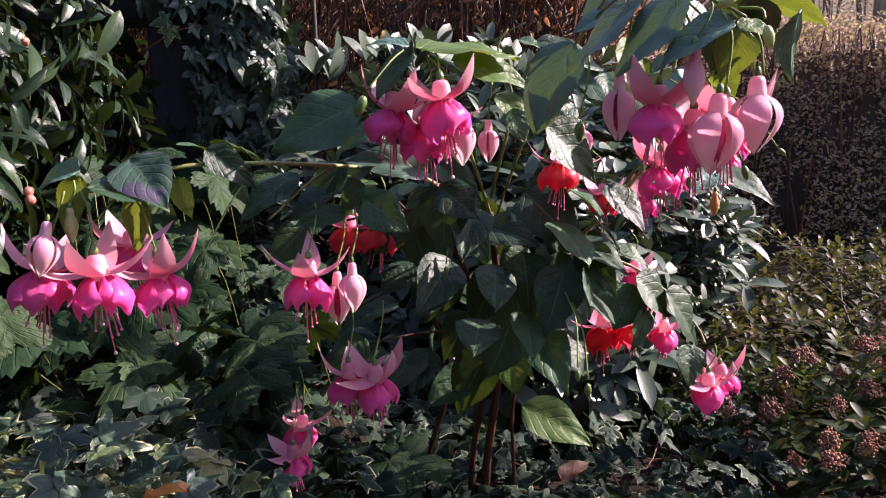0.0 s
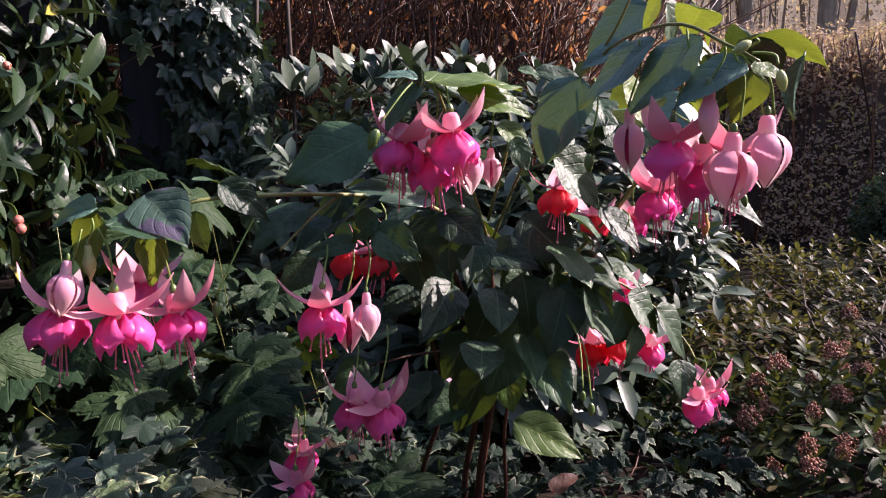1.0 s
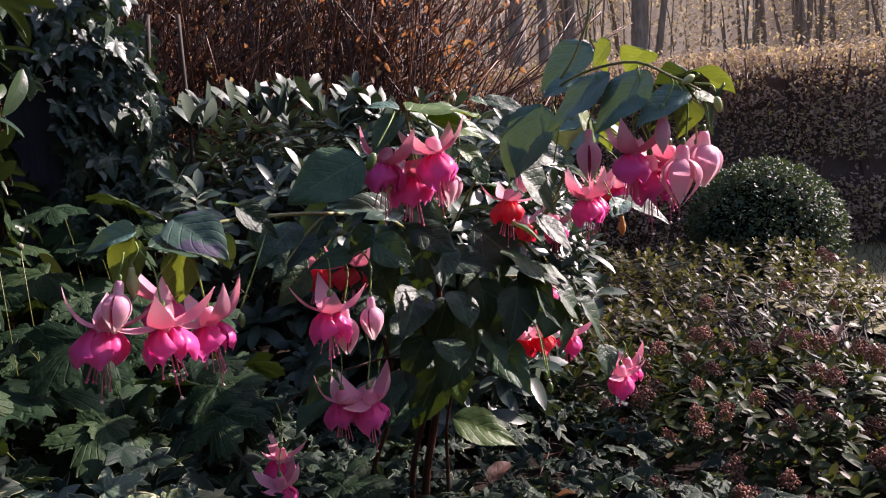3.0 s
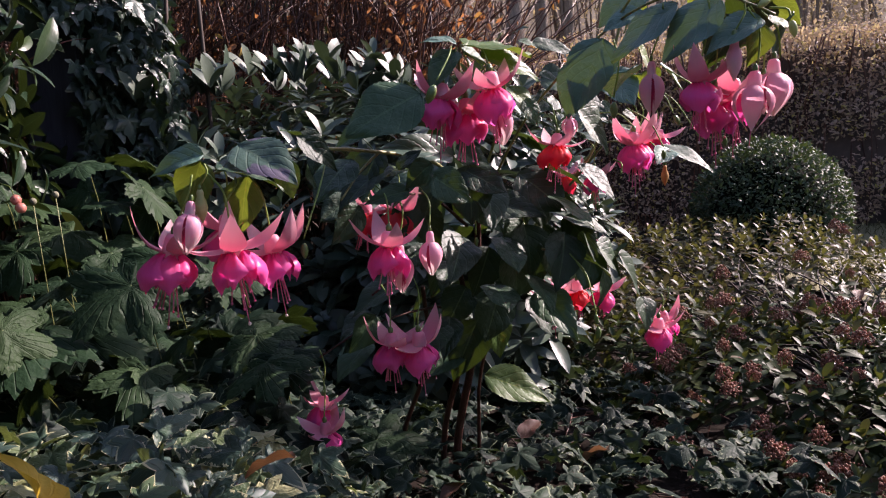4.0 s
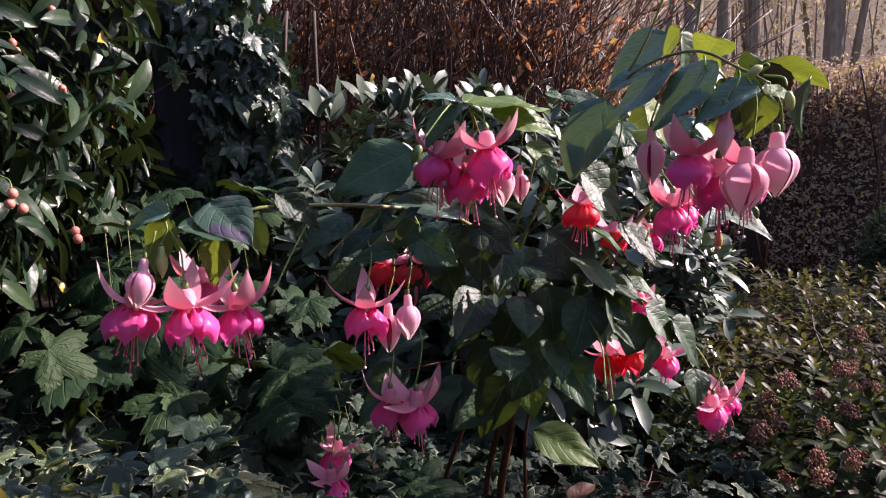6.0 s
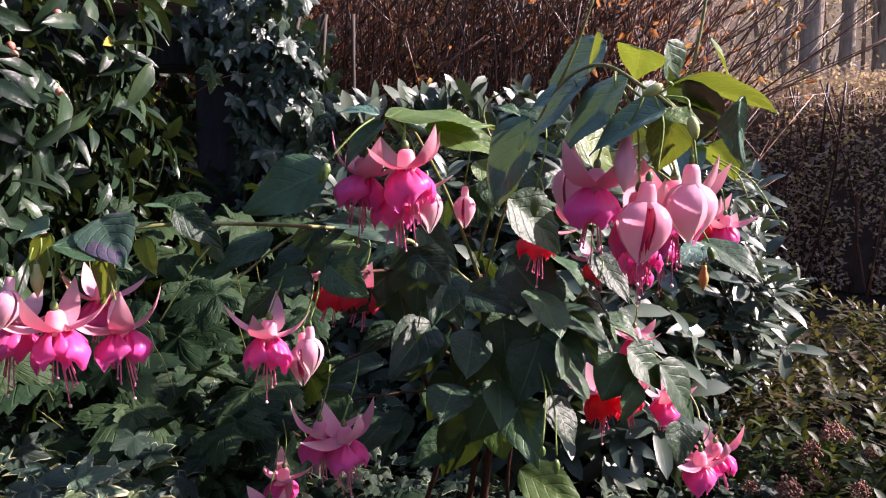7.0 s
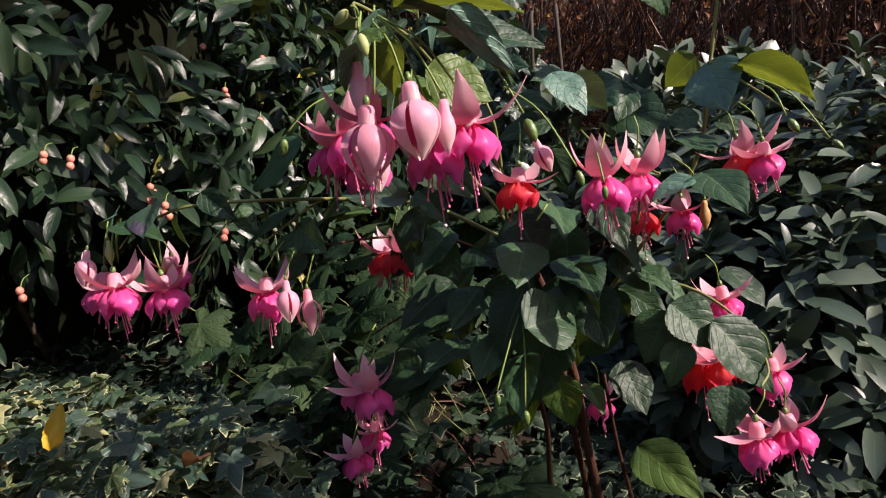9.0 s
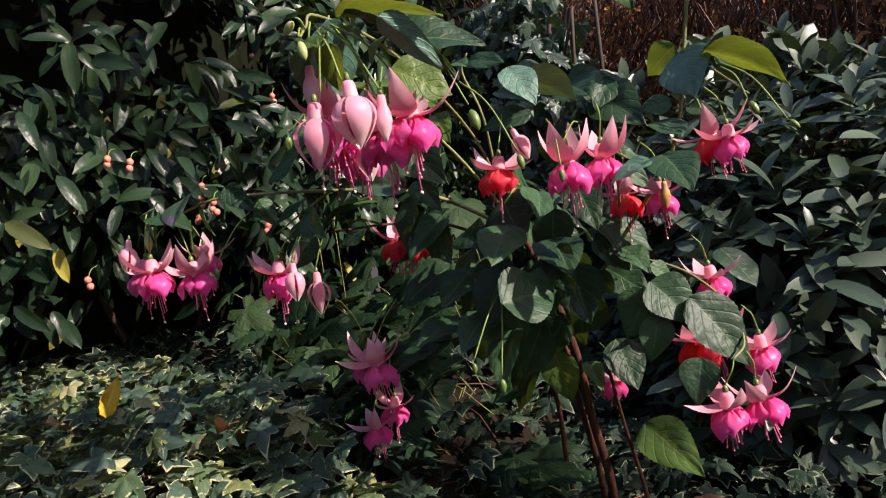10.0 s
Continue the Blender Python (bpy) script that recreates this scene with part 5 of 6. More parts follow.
def shoots(centre, radii, count, leaves, size, power=2.4, keep=None, spread=0.8):
    """Whorls of leaves at shoot tips over the top and the front of a bush; returns the leaves' poses and the tips."""
    poses, tips = [], []
    while len(tips) < count:
        d = Vector((rng.gauss(0, 1), rng.gauss(0, 1), abs(rng.gauss(0.2, 0.8)))).normalized()
        r = 1.0 / (abs(d.x) ** power + abs(d.y) ** power + abs(d.z) ** power) ** (1 / power)
        q = r * rng.uniform(0.80, 1.0) * (1.0 + 0.14 * noise.noise(d * 4 + Vector(centre)))
        p = Vector((centre[0] + radii[0] * d.x * q, centre[1] + radii[1] * d.y * q, centre[2] + radii[2] * d.z * q))
        if keep and not keep(p):
            continue
        axis = (d * 0.7 + Vector((rng.gauss(0, 0.25), rng.gauss(0, 0.25), 0.9))).normalized()
        side = axis.orthogonal().normalized()
        tips.append((p, axis))
        start = rng.uniform(0, 6.28)
        for k in range(leaves):
            a = start + k * 2.4
            w = Matrix.Rotation(a, 3, axis) @ side
            low = k / leaves
            way = (w * (0.45 + spread * low) + axis * (0.95 - 1.0 * low)).normalized()
            s = size * rng.uniform(0.7, 1.15) * (0.7 + 0.4 * low)
            poses.append(placed(p - axis * 0.035 * low, along(way, axis), s, s * rng.uniform(0.85, 1.2), s))
    return poses, tips


LOW_SKIM = blade(0.44, 6, 1, 0.25, 0.2, 0.65, point=0.7)
sk_poses, sk_tips = shoots((0.05, 1.95, 0.20), (0.72, 0.50, 0.60), 360, 10, 0.078, 3.0, keep=lambda p: p.z > 0.12)
front, front_tips = shoots((0.0, 1.58, 0.04), (0.52, 0.22, 0.34), 130, 10, 0.066, 3.0, keep=lambda p: p.z > 0.06)
sk_poses, sk_tips = sk_poses + front, sk_tips + front_tips
extra, extra_tips = shoots((0.46, 1.88, 0.05), (0.36, 0.36, 0.46), 70, 10, 0.062, 3.0, keep=lambda p: p.z > 0.08 and p.x < 0.52)
sk_poses, sk_tips = sk_poses + extra, sk_tips + extra_tips
more, more_tips = shoots((0.22, 1.92, 0.20), (0.52, 0.42, 0.60), 260, 10, 0.078, 3.0, keep=lambda p: p.z > 0.12)
sk_poses, sk_tips = sk_poses + more, sk_tips + more_tips
near, near_tips = shoots((0.20, 1.58, 0.10), (0.23, 0.30, 0.46), 90, 11, 0.092, 2.8, keep=lambda p: p.z > 0.22)
sk_poses, sk_tips = sk_poses + near, sk_tips + near_tips
sk_poses += shell((0.21, 1.58, 0.12), (0.24, 0.31, 0.46), 520, 0.80, 1.0, 2.8, size=(0.070, 0.105), droop=0.5, keep=lambda p: p.z > 0.10)
for k in range(46):
    a = rng.random()
    p = Vector((-0.45 + 0.75 * a + rng.gauss(0, 0.03), 1.62 + 0.22 * rng.random() + 0.10 * a, 0.69 + 0.09 * math.sin(a * 3.0) + rng.gauss(0, 0.02)))
    for q in range(5):
        w = q * 2.4 + k
        s = rng.uniform(0.055, 0.085)
        sk_poses.append(placed(p, along((0.55 * math.cos(w), 0.55 * math.sin(w), 0.9), (-math.cos(w), -math.sin(w), 0.5) if q % 2 else (0.75 + rng.gauss(0, 0.15), -0.62 + rng.gauss(0, 0.15), 0.5)), s, s * 1.25, s))
bush("skimmia_shrub", "dark glossy skimmia shrub with lance-shaped leaves in whorls", "shrub", (0.05, 1.95, ground_height(0.05, 1.95)), SKIM, SKIMMIA_DARK, SKIMMIA_DARK, sk_poses,
     lambda p: p.y < 1.75 and p.z > 0.45, 260, wood_for((0.05, 1.95, 0.05), [tuple(t[0] - Vector((0, 0, 0.06))) for t in sk_tips[::9]], 0.005))

# low skimmia with red bud clusters on the sunny side
low_poses, low_tips = [], []
for c, r, n in (((0.86, 1.12, -0.02), (0.40, 0.36, 0.27), 260), ((1.25, 1.75, 0.0), (0.62, 0.45, 0.30), 230), ((0.86, 0.74, -0.04), (0.36, 0.36, 0.24), 190), ((1.35, 1.05, -0.02), (0.40, 0.45, 0.20), 130), ((0.74, 1.55, -0.02), (0.34, 0.32, 0.27), 190), ((1.50, 2.25, 0.0), (0.55, 0.40, 0.30), 230), ((0.95, 2.15, 0.0), (0.40, 0.35, 0.34), 150)):
    p, t = shoots(c, r, int(n * 1.3), 9, 0.039 if c[1] < 1.5 else 0.036, 2.6, keep=lambda p: p.z > 0.03 and p.x > 0.42)
    low_poses += p
    low_tips += t
low_skimmia = bush("low_skimmia", "low skimmia with small glossy leaves and dull red flower buds", "shrub", (0.95, 1.15, ground_height(0.95, 1.15)), LOW_SKIM, SKIMMIA_LEAF, SKIMMIA_LEAF_ONE, [m for m in low_poses if m.translation.y < 1.45],
                   lambda p: p.x < 0.95 and p.y < 1.3, 290, wood_for((0.95, 1.15, 0.03), [tuple(t[0] - Vector((0, 0, 0.04))) for t in low_tips[::10]], 0.004))
part("foliage", repeated("foliage", SKIMMIA_FAR, LOW_SKIM, [np.array(m) for m in low_poses if m.translation.y >= 1.45]), low_skimmia, label="sunlit reddish olive foliage", kind="stuff")
grain = ball(0.0026, 3, 6)
heads = []
for k in range(4):
    r2 = random.Random(k)
    bits = []
    for i in range(130):
        h = (i + 0.5) / 130
        w = 0.019 * math.sqrt(1 - h * h) * r2.uniform(0.55, 1.15) * (1 + 0.25 * math.sin(i * 2.4 * 3 + k)) + 0.0015
        a = i * 2.4 + r2.uniform(-0.3, 0.3)
        q = r2.uniform(0.6, 1.2)
        bits.append(np.array(Matrix.Translation((w * math.cos(a), w * math.sin(a), 0.030 * h * r2.uniform(0.7, 1.2))) @ Matrix.Diagonal((q, q, q * 1.2, 1))))
    heads.append(repeated("panicle", SKIMMIA_BUD, grain, bits))
n = 0
for p, axis in low_tips:
    if rng.random() < (0.36 if p.y < 1.3 else 0.12) and n < 200 and p.y < 1.75:
        n += 1
        s = rng.uniform(0.50, 0.95)
        part("panicle", heads[n % 4], low_skimmia, placed(p + axis * 0.012, along(axis.orthogonal(), axis), s), "dull red cluster of flower buds")


# ---- lobed-leaved perennial with seed heads ----
LOBED = [lobed([(-125, 0.55), (-62, 0.85), (0, 1.0), (62, 0.85), (125, 0.55)], 0.62, 4, 0.14, 0.20, s).mesh("leaf", LOBED_LEAF) for s in (4, 5, 6)]
SEED_BALL = ball(0.0048, 5, 8).mesh("seed_head", SEED_HEAD)


def perennial(x0, x1, y0, y1, count, low, high, seeds):
    gz = ground_height((x0 + x1) / 2, (y0 + y1) / 2)
    root = thing("lobed_perennial", ((x0 + x1) / 2, (y0 + y1) / 2, gz), "leafy perennial with dark green deeply lobed leaves", "plant", "lobed perennials")
    stalks = []
    for k in range(count):
        x, y = rng.uniform(x0, x1), rng.uniform(y0, y1)
        z = rng.uniform(low, high)
        a = rng.uniform(0, 6.28)
        d = Vector((math.cos(a), math.sin(a) - 0.6, rng.uniform(-0.6, 0.0)))
        s = rng.uniform(0.060, 0.110)
        part("leaf", LOBED[k % 3], root, placed((x, y, z), along(d, (rng.uniform(-0.4, 0.4), rng.uniform(-0.9, -0.1), 1)), s))
        stalks.append(tube(bent([(x + 0.03, y + 0.10, ground_height(x, y)), (x + 0.01, y + 0.06, z - 0.06), (x, y, z)], 3), 0.0009, 4))
    part("stalk", joined(stalks).mesh("stalk", GREEN_STEM), root, kind="stuff")
    for k in range(seeds):
        x, y = rng.uniform(x0, x1), rng.uniform(y0, y1)
        z = high + rng.uniform(0.02, 0.14)
        part("seed_head", SEED_BALL, root, Matrix.Translation((x, y, z)))
        part("stalk", tube(bent([(x + 0.02, y + 0.02, ground_height(x, y)), (x + 0.01, y, z * 0.6), (x, y, z)], 3), 0.0007, 4).mesh("stalk", GREEN_STEM), root)


perennial(-0.36, -0.18, 0.84, 1.04, 20, 0.27, 0.38, 0)
perennial(-0.56, -0.34, 0.80, 1.20, 24, 0.32, 0.48, 2)
perennial(-0.62, -0.36, 1.25, 1.60, 20, 0.42, 0.62, 0)
perennial(-0.52, -0.21, 0.82, 1.00, 30, 0.20, 0.31, 0)
perennial(-0.62, -0.20, 1.10, 1.62, 34, 0.20, 0.42, 0)
perennial(-0.22, -0.04, 0.95, 1.12, 9, 0.10, 0.20, 0)


# ---- post with ivy ----
def box(cx, cy, cz, sx, sy, sz, bevel=0.006):
    bm = bmesh.new()
    bmesh.ops.create_cube(bm, size=1.0)
    bmesh.ops.scale(bm, vec=(sx, sy, sz), verts=bm.verts)
    bmesh.ops.bevel(bm, geom=bm.edges[:], offset=bevel, segments=2, affect="EDGES")
    bmesh.ops.translate(bm, vec=(cx, cy, cz), verts=bm.verts)
    me = bpy.data.meshes.new("board")
    bm.to_mesh(me)
    bm.free()
    return me


def board(name, parent, mat, *dims):
    me = box(*dims)
    me.materials.append(mat)
    return part(name, me, parent)


zp = ground_height(-0.60, 1.78)
post = thing("wooden_frame", (-0.60, 1.78, zp), "dark weathered wooden post frame overgrown with ivy", "post")
board("post", post, DARK_WOOD, -0.585, 1.76, (zp - 0.02 + 0.93) / 2, 0.12, 0.10, 0.95 - zp)
board("post", post, DARK_WOOD, -1.30, 1.78, (zp - 0.02 + 0.93) / 2, 0.10, 0.10, 0.95 - zp)
board("rail", post, DARK_WOOD, -0.965, 1.78, 0.935, 0.86, 0.13, 0.11)
board("cap_rail", post, RED_WOOD, -0.98, 1.80, 1.01, 0.90, 0.16, 0.035)
vine = thing("ivy_on_post", (-0.45, 1.72, ground_height(-0.45, 1.72)), "dark ivy climbing over the wooden post", "ivy")
IVY_ONE = [s.mesh("ivy_leaf", IVY_DARK) for s in IVY]
rest, n = [[], [], []], 0
for k in range(1300):
    h = rng.random()
    z = 0.15 + 0.90 * h
    x = -0.425 + rng.uniform(-0.085, 0.085) * (1.2 - 0.5 * abs(h - 0.6)) - (0.16 if z > 0.90 else 0.0) * rng.random()
    y = 1.70 + rng.uniform(-0.07, 0.10)
    d = Vector((rng.gauss(0, 0.5), rng.gauss(0, 0.3) - 0.2, -1))
    s = rng.uniform(0.030, 0.056)
    m = placed((x, y, z), along(d, (rng.uniform(-0.6, 1.5), rng.uniform(-1.1, 0.0), rng.uniform(0.2, 1.0))), s)
    if n < 150 and y < 1.68:
        n += 1
        part("ivy_leaf", IVY_ONE[k % 3], vine, m)
    else:
        rest[k % 3].append(np.array(m))
for k in range(3):
    part("ivy_foliage", repeated("ivy_foliage", IVY_DARK, IVY[k], rest[k]), vine, kind="stuff")
part("stem", joined([tube(bent([(-0.45 + rng.uniform(-0.1, 0.15), 1.74, 0.1), (-0.48 + rng.uniform(-0.1, 0.2), 1.73, 0.5), (-0.45 + rng.uniform(-0.15, 0.2), 1.73, 1.0)], 5), 0.005, 5) for k in range(7)]).mesh("stem", SHRUB_WOOD), vine, kind="stuff")
part("runner", tube(bent([(-0.48, 1.66, 0.86), (-0.54, 1.62, 0.845), (-0.62, 1.61, 0.80)], 5), 0.0014, 4).mesh("runner", TWIG), vine)
for p, d in (((-0.555, 1.61, 0.848), (-0.3, 0, -1)), ((-0.56, 1.61, 0.865), (-1, 0, -0.2))):
    part("ivy_leaf", IVY_EDGED_MESHES[0], vine, placed(p, along(d, (0.2, -1, 0.3)), 0.042))


# ---- bare twiggy shrub ----
twigs = thing("twiggy_shrub", (0.0, 2.75, ground_height(0.0, 2.75)), "large leafless shrub of reddish brown upright twigs", "shrub")
canes, fine, dead = [], [], []
clumps = [(rng.uniform(-1.5, 0.45), rng.uniform(2.6, 3.3)) for k in range(26)]
for k in range(1000):
    cx, cy = clumps[k % 26]
    x, y = cx + rng.gauss(0, 0.05), cy + rng.gauss(0, 0.05)
    h = rng.uniform(0.9, 2.1)
    spread = rng.gauss(0.10, 0.30) + 0.12 * (cx + 0.4)
    top = (x + spread, y + rng.gauss(0, 0.22), h)
    mid = (x + spread * 0.35 + rng.gauss(0, 0.06), y + rng.gauss(0, 0.06), h * 0.5)
    pts = bent([(x, y, 0.0), mid, top], 4)
    r = rng.uniform(0.0025, 0.0060)
    canes.append(tube(pts, [r * (1 - 0.6 * i / (len(pts) - 1)) for i in range(len(pts))], 5))
    for q in range(4):
        p = pts[rng.randrange(3, len(pts) - 1)]
        e = p + Vector((rng.gauss(0.05, 0.16), rng.gauss(0, 0.12), rng.uniform(0.05, 0.30)))
        fine.append(tube([p, p.lerp(e, 0.5) + Vector((rng.gauss(0, 0.03), 0, 0)), e], [0.0022, 0.0017, 0.001], 4))
        for w in range(2):
            dead.append(np.array(placed(p.lerp(e, rng.random()), along((rng.gauss(0, 1), rng.gauss(0, 1), rng.gauss(-0.6, 0.6)), (rng.gauss(0, 1), -1, 0.4)), rng.uniform(0.018, 0.042))))
for k in range(90):
    x = rng.uniform(-1.4, 0.6)
    pts = bent([(x, 2.8, 0.0), (x + 0.2, 2.8, 0.7), (x + rng.uniform(0.5, 1.0), 2.75 + rng.gauss(0, 0.2), rng.uniform(1.1, 1.7))], 6)
    canes.append(tube(pts, [0.006 * (1 - 0.7 * i / (len(pts) - 1)) for i in range(len(pts))], 5))
part("cane", joined(canes).mesh("cane", TWIG), twigs, kind="stuff")
part("twig", joined(fine).mesh("twig", TWIG), twigs, kind="stuff")
part("withered_leaf", repeated("withered_leaf", WITHERED, blade(0.45, 4, 1, 0.6, 0.5, 0.6), dead), twigs, label="small curled brown leaves", kind="stuff")


# ---- clipped ball, hedge, lawn, woods ----
tiny = blade(0.5, 2, 1, 0.25, 0.15, 0.6, point=0.7)
BALL = (1.985, 2.65, 0.250)
ball_root = thing("box_ball", (1.97, 2.65, 0.0), "clipped round dark green box bush", "topiary")
poses = []
for k in range(14000):
    d = Vector((rng.gauss(0, 1), rng.gauss(0, 1), rng.gauss(0, 1))).normalized()
    q = 0.318 * rng.uniform(0.86, 1.0) * (1 + 0.05 * noise.noise(d * 6))
    way = (d + Vector((rng.gauss(0, 0.7), rng.gauss(0, 0.7), rng.gauss(0, 0.7)))).normalized()
    poses.append(np.array(placed(Vector(BALL) + d * q, along(way, d + Vector((0, 0, 0.5))), rng.uniform(0.016, 0.026))))
poses = [q for q in poses if q[2, 3] > 0.02]
part("foliage", repeated("foliage", BOX_LEAF, tiny, poses), ball_root, kind="stuff")
# dark sphere added as the shade inside the ball
part("shade_core", ball(0.25, 10, 16).moved(Matrix.Translation(BALL)).mesh("shade_core", SHADE_BLACK), ball_root)
part("stem", tube([(1.98, 2.65, 0.0), (1.98, 2.65, 0.2)], 0.03, 8).mesh("stem", BARK), ball_root)

lx, ly = [1.62 + 0.09 * i for i in range(30)], [1.15 + 0.09 * i for i in range(24)]
lawn = new("lawn", Shape([(x + 0.05 * noise.noise((y * 3, 0, 0)), y, 0.062 + 0.006 * noise.noise((x * 4, y * 4, 1))) for y in ly for x in lx],
                         [(j * 30 + i, j * 30 + i + 1, (j + 1) * 30 + i + 1, (j + 1) * 30 + i) for j in range(23) for i in range(29)]).mesh("lawn", LAWN))
tagged(lawn, "strip of thin pale lawn before the hedge", "lawn", kind="structure")
blade_of_grass = blade(0.10, 2, 1, 0.2, 0.35, 0.4)
tufts = [np.array(placed((rng.uniform(1.65, 4.0), rng.uniform(1.2, 3.1), 0.06), along((rng.gauss(0, 0.5), rng.gauss(0, 0.5), 1), (rng.gauss(0, 1), -1, 0.2)), rng.uniform(0.02, 0.05))) for k in range(5000)]
grass = new("grass", repeated("grass", SKIMMIA_FAR, blade_of_grass, tufts))
tagged(grass, "short pale grass on the lawn strip", "grass", kind="stuff")
H0, H1 = Vector((0.3, 5.1, 0)), Vector((6.2, 1.5, 0))
hedge = thing("hedge", (3.2, 3.3, 0.0), "tall clipped hedge of brown and yellowing leaves", "hedge")
hx = (H1 - H0).normalized()
hy = Vector((-hx.y, hx.x, 0))
poses = []
length = (H1 - H0).length
for k in range(86000):
    u, w, z = rng.uniform(0, length), rng.uniform(-0.28, 0.28), rng.uniform(0.05, 1.13)
    if rng.random() < 0.75:
        w = -0.28 + abs(rng.gauss(0, 0.06))
        if rng.random() < 0.25:
            w, z = rng.uniform(-0.28, 0.28), 1.10 + rng.gauss(0, 0.035)
    if noise.noise((u * 5.0, z * 5.0, 7.0)) > 0.10 + 0.35 * rng.random() and z < 1.0:
        continue
    bulge = 0.06 * noise.noise((u * 1.5, z * 1.5, 0.3))
    p = H0 + hx * u + hy * (w - bulge) + Vector((0, 0, z + 0.04 * noise.noise((u * 2, w * 2, 0))))
    way = Vector((rng.gauss(0, 1), rng.gauss(0, 1), rng.gauss(-0.2, 0.8)))
    poses.append(np.array(placed(p, along(way, (-0.3, -0.6, 0.8)), rng.uniform(0.017, 0.036))))
part("foliage", repeated("foliage", HEDGE_LEAF, tiny, poses), hedge, kind="stuff")
# solid slab added to stop light through the hedge; its dark brown shades the gaps
core_steps = 40
cv, cf = [], []
for i in range(core_steps + 1):
    u = length * i / core_steps
    for w, z in ((-0.17, 0.0), (-0.19, 0.55), (-0.13, 1.0), (0.13, 1.0), (0.19, 0.55), (0.17, 0.0)):
        q = H0 + hx * u + hy * (w + 0.04 * noise.noise((u * 2, z * 3, w))) + Vector((0, 0, z + (0.05 * noise.noise((u * 3, w, 0)) if z > 0.9 else 0.0)))
        cv.append(tuple(q))
for i in range(core_steps):
    for j in range(5):
        cf.append((i * 6 + j, i * 6 + j + 1, i * 6 + j + 7, i * 6 + j + 6))
part("shade_core", Shape(cv, cf).mesh("shade_core", HEDGE_CORE), hedge)
hw = []
for k in range(1100):
    u, w = rng.uniform(0, length), rng.uniform(-0.27, 0.22)
    b = H0 + hx * u + hy * w
    pts = [b, b + Vector((rng.gauss(0, 0.05), rng.gauss(0, 0.05), 0.5)), b + Vector((rng.gauss(0, 0.12), rng.gauss(0, 0.1), 1.08))]
    hw.append(tube(bent(pts, 3), rng.uniform(0.002, 0.006), 5))
part("branch", joined(hw).mesh("branch", TWIG), hedge, kind="stuff")


def tree(x, y, h, r, lean, crown, low=2.2, spread=1.0):
    root = thing("tree", (x, y, -0.02), "tall woodland tree with bare grey-brown trunk", "tree", "woodland trees")
    pts = bent([(x, y, -0.05), (x + lean * 0.4, y, h * 0.45), (x + lean, y, h)], 6)
    part("trunk", tube(pts, [r * (1 - 0.6 * i / (len(pts) - 1)) for i in range(len(pts))], 12).mesh("trunk", BARK), root)
    limbs, leaves = [], []
    for k in range(12):
        p = rng.choice([q for q in pts if q.z > low])
        e = p + Vector((rng.gauss(0, spread), rng.gauss(0, spread), rng.uniform(0.6, 1.6)))
        limbs.append(tube(bent([p, p.lerp(e, 0.5) + Vector((0, 0, 0.2)), e], 3), [r * 0.28 * (1 - 0.11 * i) for i in range(7)], 6))
        for q in range(crown):
            c = p.lerp(e, rng.uniform(0.4, 1.2)) + Vector((rng.gauss(0, 0.10 + 0.25 * spread), rng.gauss(0, 0.10 + 0.25 * spread), rng.gauss(0, 0.3)))
            way = Vector((rng.gauss(0, 1), rng.gauss(0, 1), rng.gauss(-0.3, 0.7)))
            leaves.append(np.array(placed(c, along(way, (0, 0, 1)), rng.uniform(0.07, 0.13))))
    part("limb", joined(limbs).mesh("limb", BARK), root, kind="stuff")
    part("crown", repeated("crown", WOODS_LEAF, tiny, leaves), root, kind="stuff")


for x, y, h, r, lean, crown, low in ((3.05, 8.3, 7, 0.13, 0.1, 110, 2.4), (3.7, 8.9, 7, 0.10, -0.1, 110, 2.4), (4.15, 9.2, 7.5, 0.11, 0.1, 110, 2.4), (5.0, 8.9, 8, 0.14, 0.1, 110, 3.0),
                                     (1.6, 9.8, 7, 0.14, 0.2, 120, 2.0), (0.2, 9.0, 7, 0.15, -0.2, 120, 2.0), (-1.8, 9.5, 8, 0.16, 0.2, 120, 2.0), (-4.0, 8.0, 7, 0.17, 0, 120, 2.0),
                                     (7.83, 6.99, 12.5, 0.18, -0.2, 300, 8.0)):
    tree(x, y, h, r, lean, crown, low)
# unseen tree, added towards the sun so its crown shades the evergreen shrub
tree(8.74, 3.04, 10.4, 0.06, 0.0, 420, 7.10, 0.60)

undergrowth = thing("woodland_undergrowth", (2.5, 10.5, 0.0), "hazy yellow-green thicket below the woodland trees", "thicket", kind="stuff")
poses = []
while len(poses) < 80000:
    a, d = rng.uniform(-1.3, 0.95), rng.uniform(10.0, 16.0)
    z = 0.8 + 4.6 * rng.random() ** 1.2
    p = Vector((d * math.sin(a), d * math.cos(a), z))
    if noise.noise(p * 0.9) + 0.35 * noise.noise(p * 2.7) < -0.10 + 0.04 * z:
        continue
    way = Vector((rng.gauss(0, 1), rng.gauss(0, 1), rng.gauss(0, 0.7)))
    poses.append(np.array(placed(p, along(way, (0, -0.4, 1)), rng.uniform(0.05, 0.11))))
part("foliage", repeated("foliage", WOODS_LEAF, tiny, poses), undergrowth, kind="stuff")
saplings = []
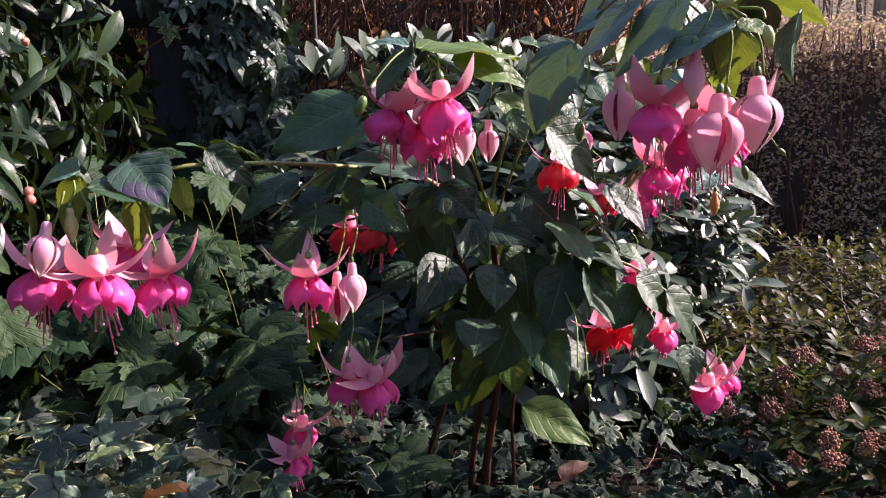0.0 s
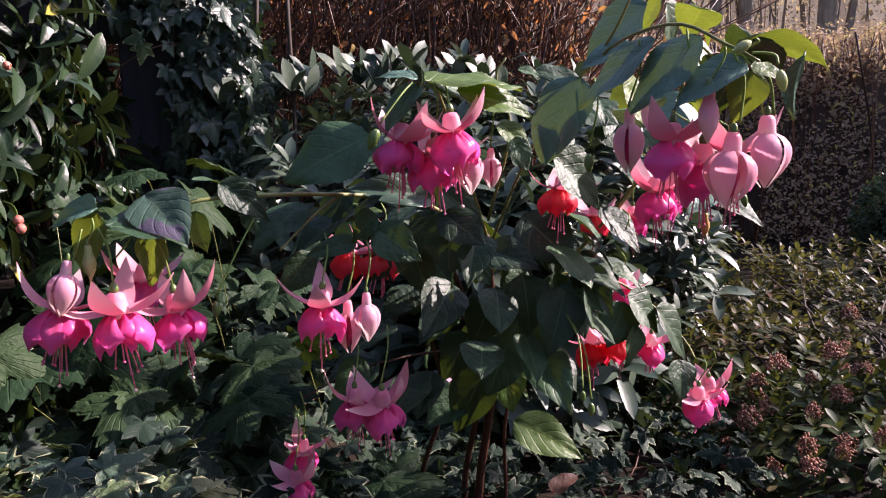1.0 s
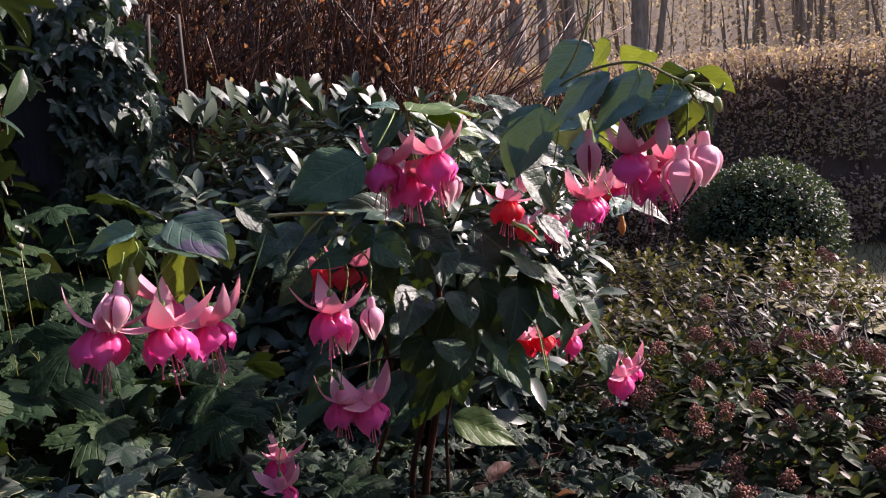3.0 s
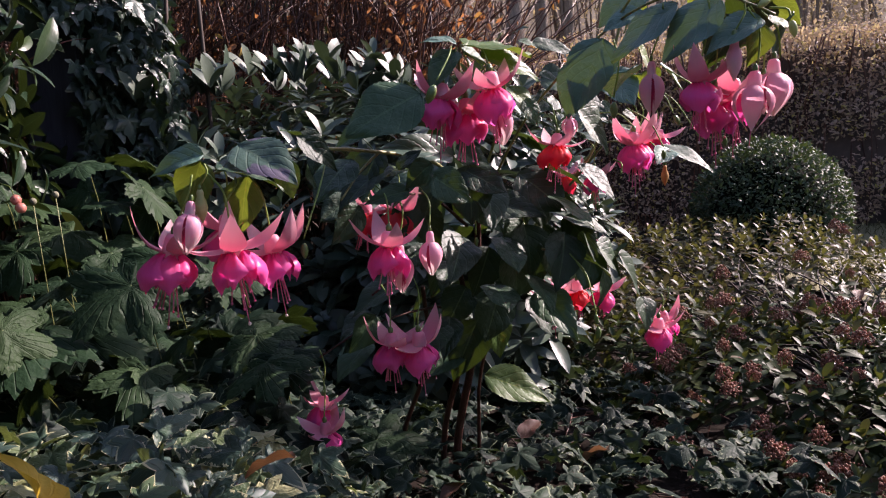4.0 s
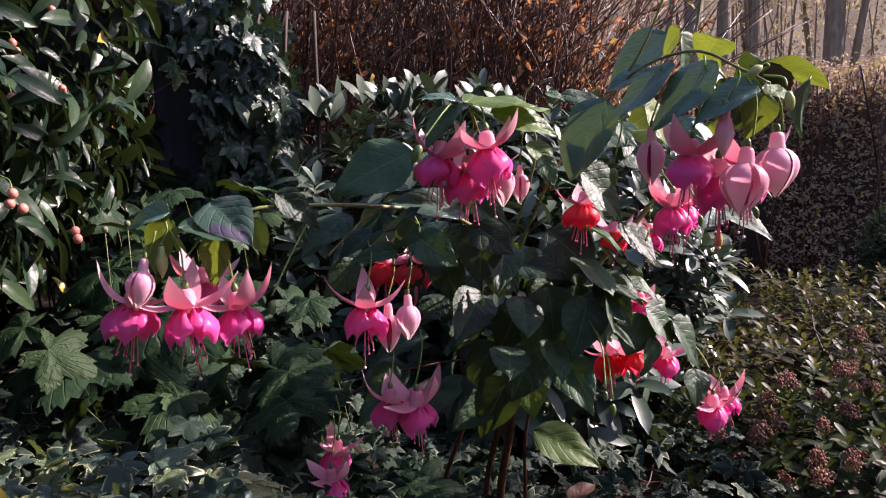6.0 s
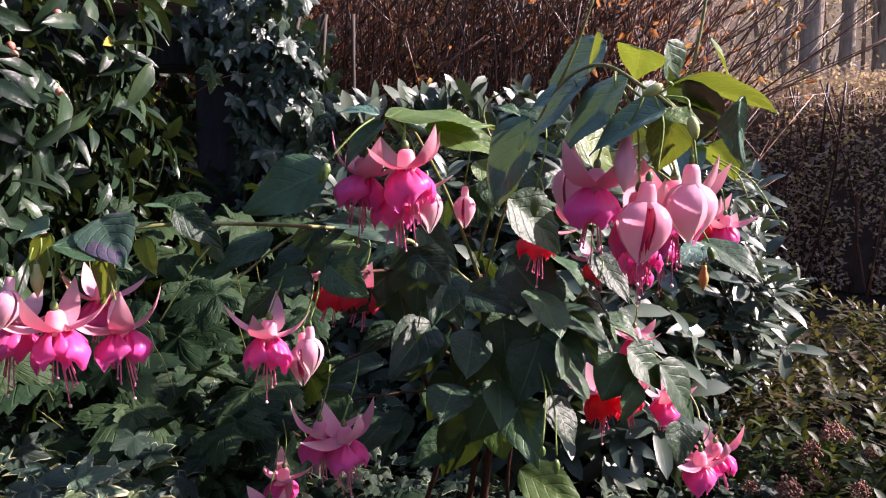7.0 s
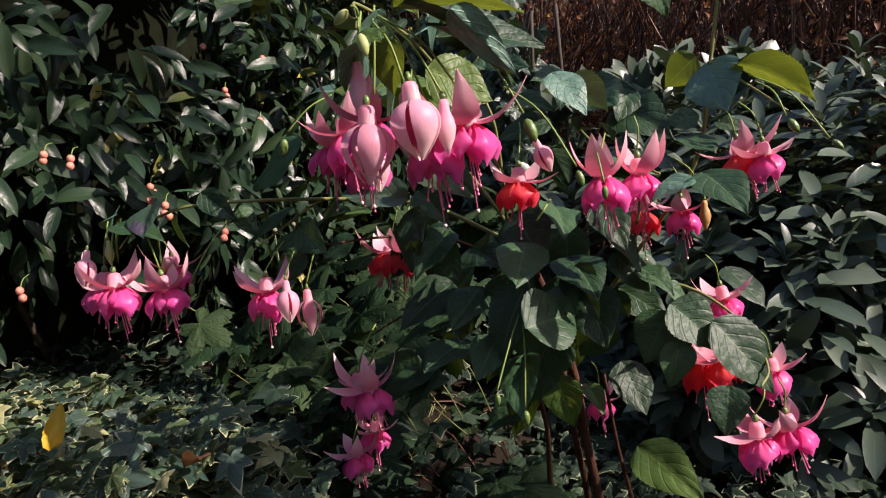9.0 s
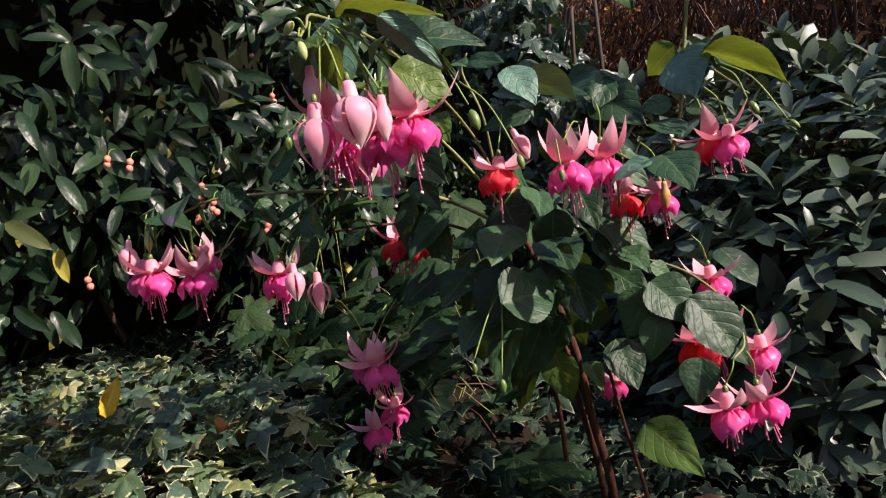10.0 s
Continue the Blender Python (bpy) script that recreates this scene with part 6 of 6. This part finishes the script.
for k in range(420):
    a, d = rng.uniform(-1.3, 0.95), rng.uniform(10.0, 17.0)
    b = Vector((d * math.sin(a), d * math.cos(a), 0.0))
    t = b + Vector((rng.gauss(0, 0.5), rng.gauss(0, 0.5), rng.uniform(2.5, 7.0)))
    r = rng.choice((0.012, 0.018, 0.03, 0.06))
    saplings.append(tube(bent([b, b.lerp(t, 0.5) + Vector((rng.gauss(0, 0.15), 0, 0)), t], 3), [r, r, r * 0.9, r * 0.8, r * 0.65, r * 0.5, r * 0.35], 5))
part("stem", joined(saplings).mesh("stem", BARK), undergrowth, kind="stuff")

# glowing sheet added in place of the bright air beyond the trees
haze_glow = new("backdrop", Shape([(34 * math.sin(radians(a)), 34 * math.cos(radians(a)), z) for z in (-1.0, 16.0) for a in range(-100, 101, 5)],
                             [(i, i + 1, i + 42, i + 41) for i in range(40)]).mesh("backdrop", HAZE_GLOW))
tagged(haze_glow, "glowing backdrop painted as hazy sunlit distance behind the woodland", "backdrop", kind="structure")

# evergreens that close the garden on the left and behind the twigs
for c, r, n in (((-2.5, 0.7, 1.0), (0.6, 1.9, 1.5), 9000), ((-2.2, 2.6, 0.8), (1.3, 0.9, 1.3), 3500), ((-0.9, 4.3, 0.7), (1.6, 0.5, 1.2), 3500)):
    back_shrub = bush("evergreen_shrub", "tall dark evergreen shrub behind the bed", "shrub", (c[0], c[1], 0.03), EUONYMUS, SHRUB_LEAF, SHRUB_LEAF_ONE, shell(c, r, n, 0.8, 1.0, 3.0, size=(0.07, 0.12), keep=lambda p: p.z > 0.03),
         lambda p: False, 0, wood_for((c[0], c[1], 0.03), [(c[0] + r[0] * 0.8 * math.cos(k), c[1] + r[1] * 0.8 * math.sin(k), rng.uniform(0.6, 1.6)) for k in range(16)], 0.02))
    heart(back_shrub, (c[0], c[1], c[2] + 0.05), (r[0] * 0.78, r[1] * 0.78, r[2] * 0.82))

# an unseen plain wall, added behind the path to cut the low sky light
wall = new("sky_block_wall", box(0.0, -3.3, 1.1, 14.0, 0.22, 2.2, 0.02))
wall.data.materials.append(DARK_WOOD)
tagged(wall, "unseen plain dark wall added behind the path to block low sky light", "wall", kind="structure")

# ---- fallen leaves ----
DRY = blade(0.6, 8, 2, 0.5, 0.4, 0.5, 0.03, 0.05, seed=4)
CURLED = blade(0.42, 12, 3, 1.3, 0.9, 0.5, 0.05, 0.10, seed=6)
DRY_MESH, YELLOW_MESH = DRY.mesh("fallen_leaf", DRY_LEAF), CURLED.mesh("fallen_leaf", YELLOW_LEAF)


def fallen(at, turn, size, yellow=False):
    ob = new("fallen_leaf", YELLOW_MESH if yellow else DRY_MESH)
    ob.matrix_basis = Matrix.Translation(at) @ Euler([radians(a) for a in turn]).to_matrix().to_4x4() @ Matrix.Diagonal((size, size, size, 1))
    tagged(ob, "curled yellow leaf fallen on the ivy" if yellow else "dry brown leaf fallen among the ivy", "leaf", "fallen leaves")


fallen((-0.392, 0.533, 0.345), (75, -70, 75), 0.055, True)
fallen((-0.36, 0.62, 0.325), (0, 10, 60), 0.06)
fallen((-0.20, 0.60, 0.335), (20, 0, 160), 0.05)
fallen((0.18, 1.02, 0.13), (20, -40, 20), 0.05)
fallen((0.30, 0.95, 0.12), (10, 15, 120), 0.06)
fallen((0.42, 0.88, 0.11), (-10, 15, 220), 0.036)
fallen((0.98, 1.15, 0.27), (12, -8, 220), 0.045)
fallen((0.05, 0.92, 0.12), (10, 0, 200), 0.05)
fallen((-0.46, 0.48, 0.345), (10, 20, 90), 0.05)
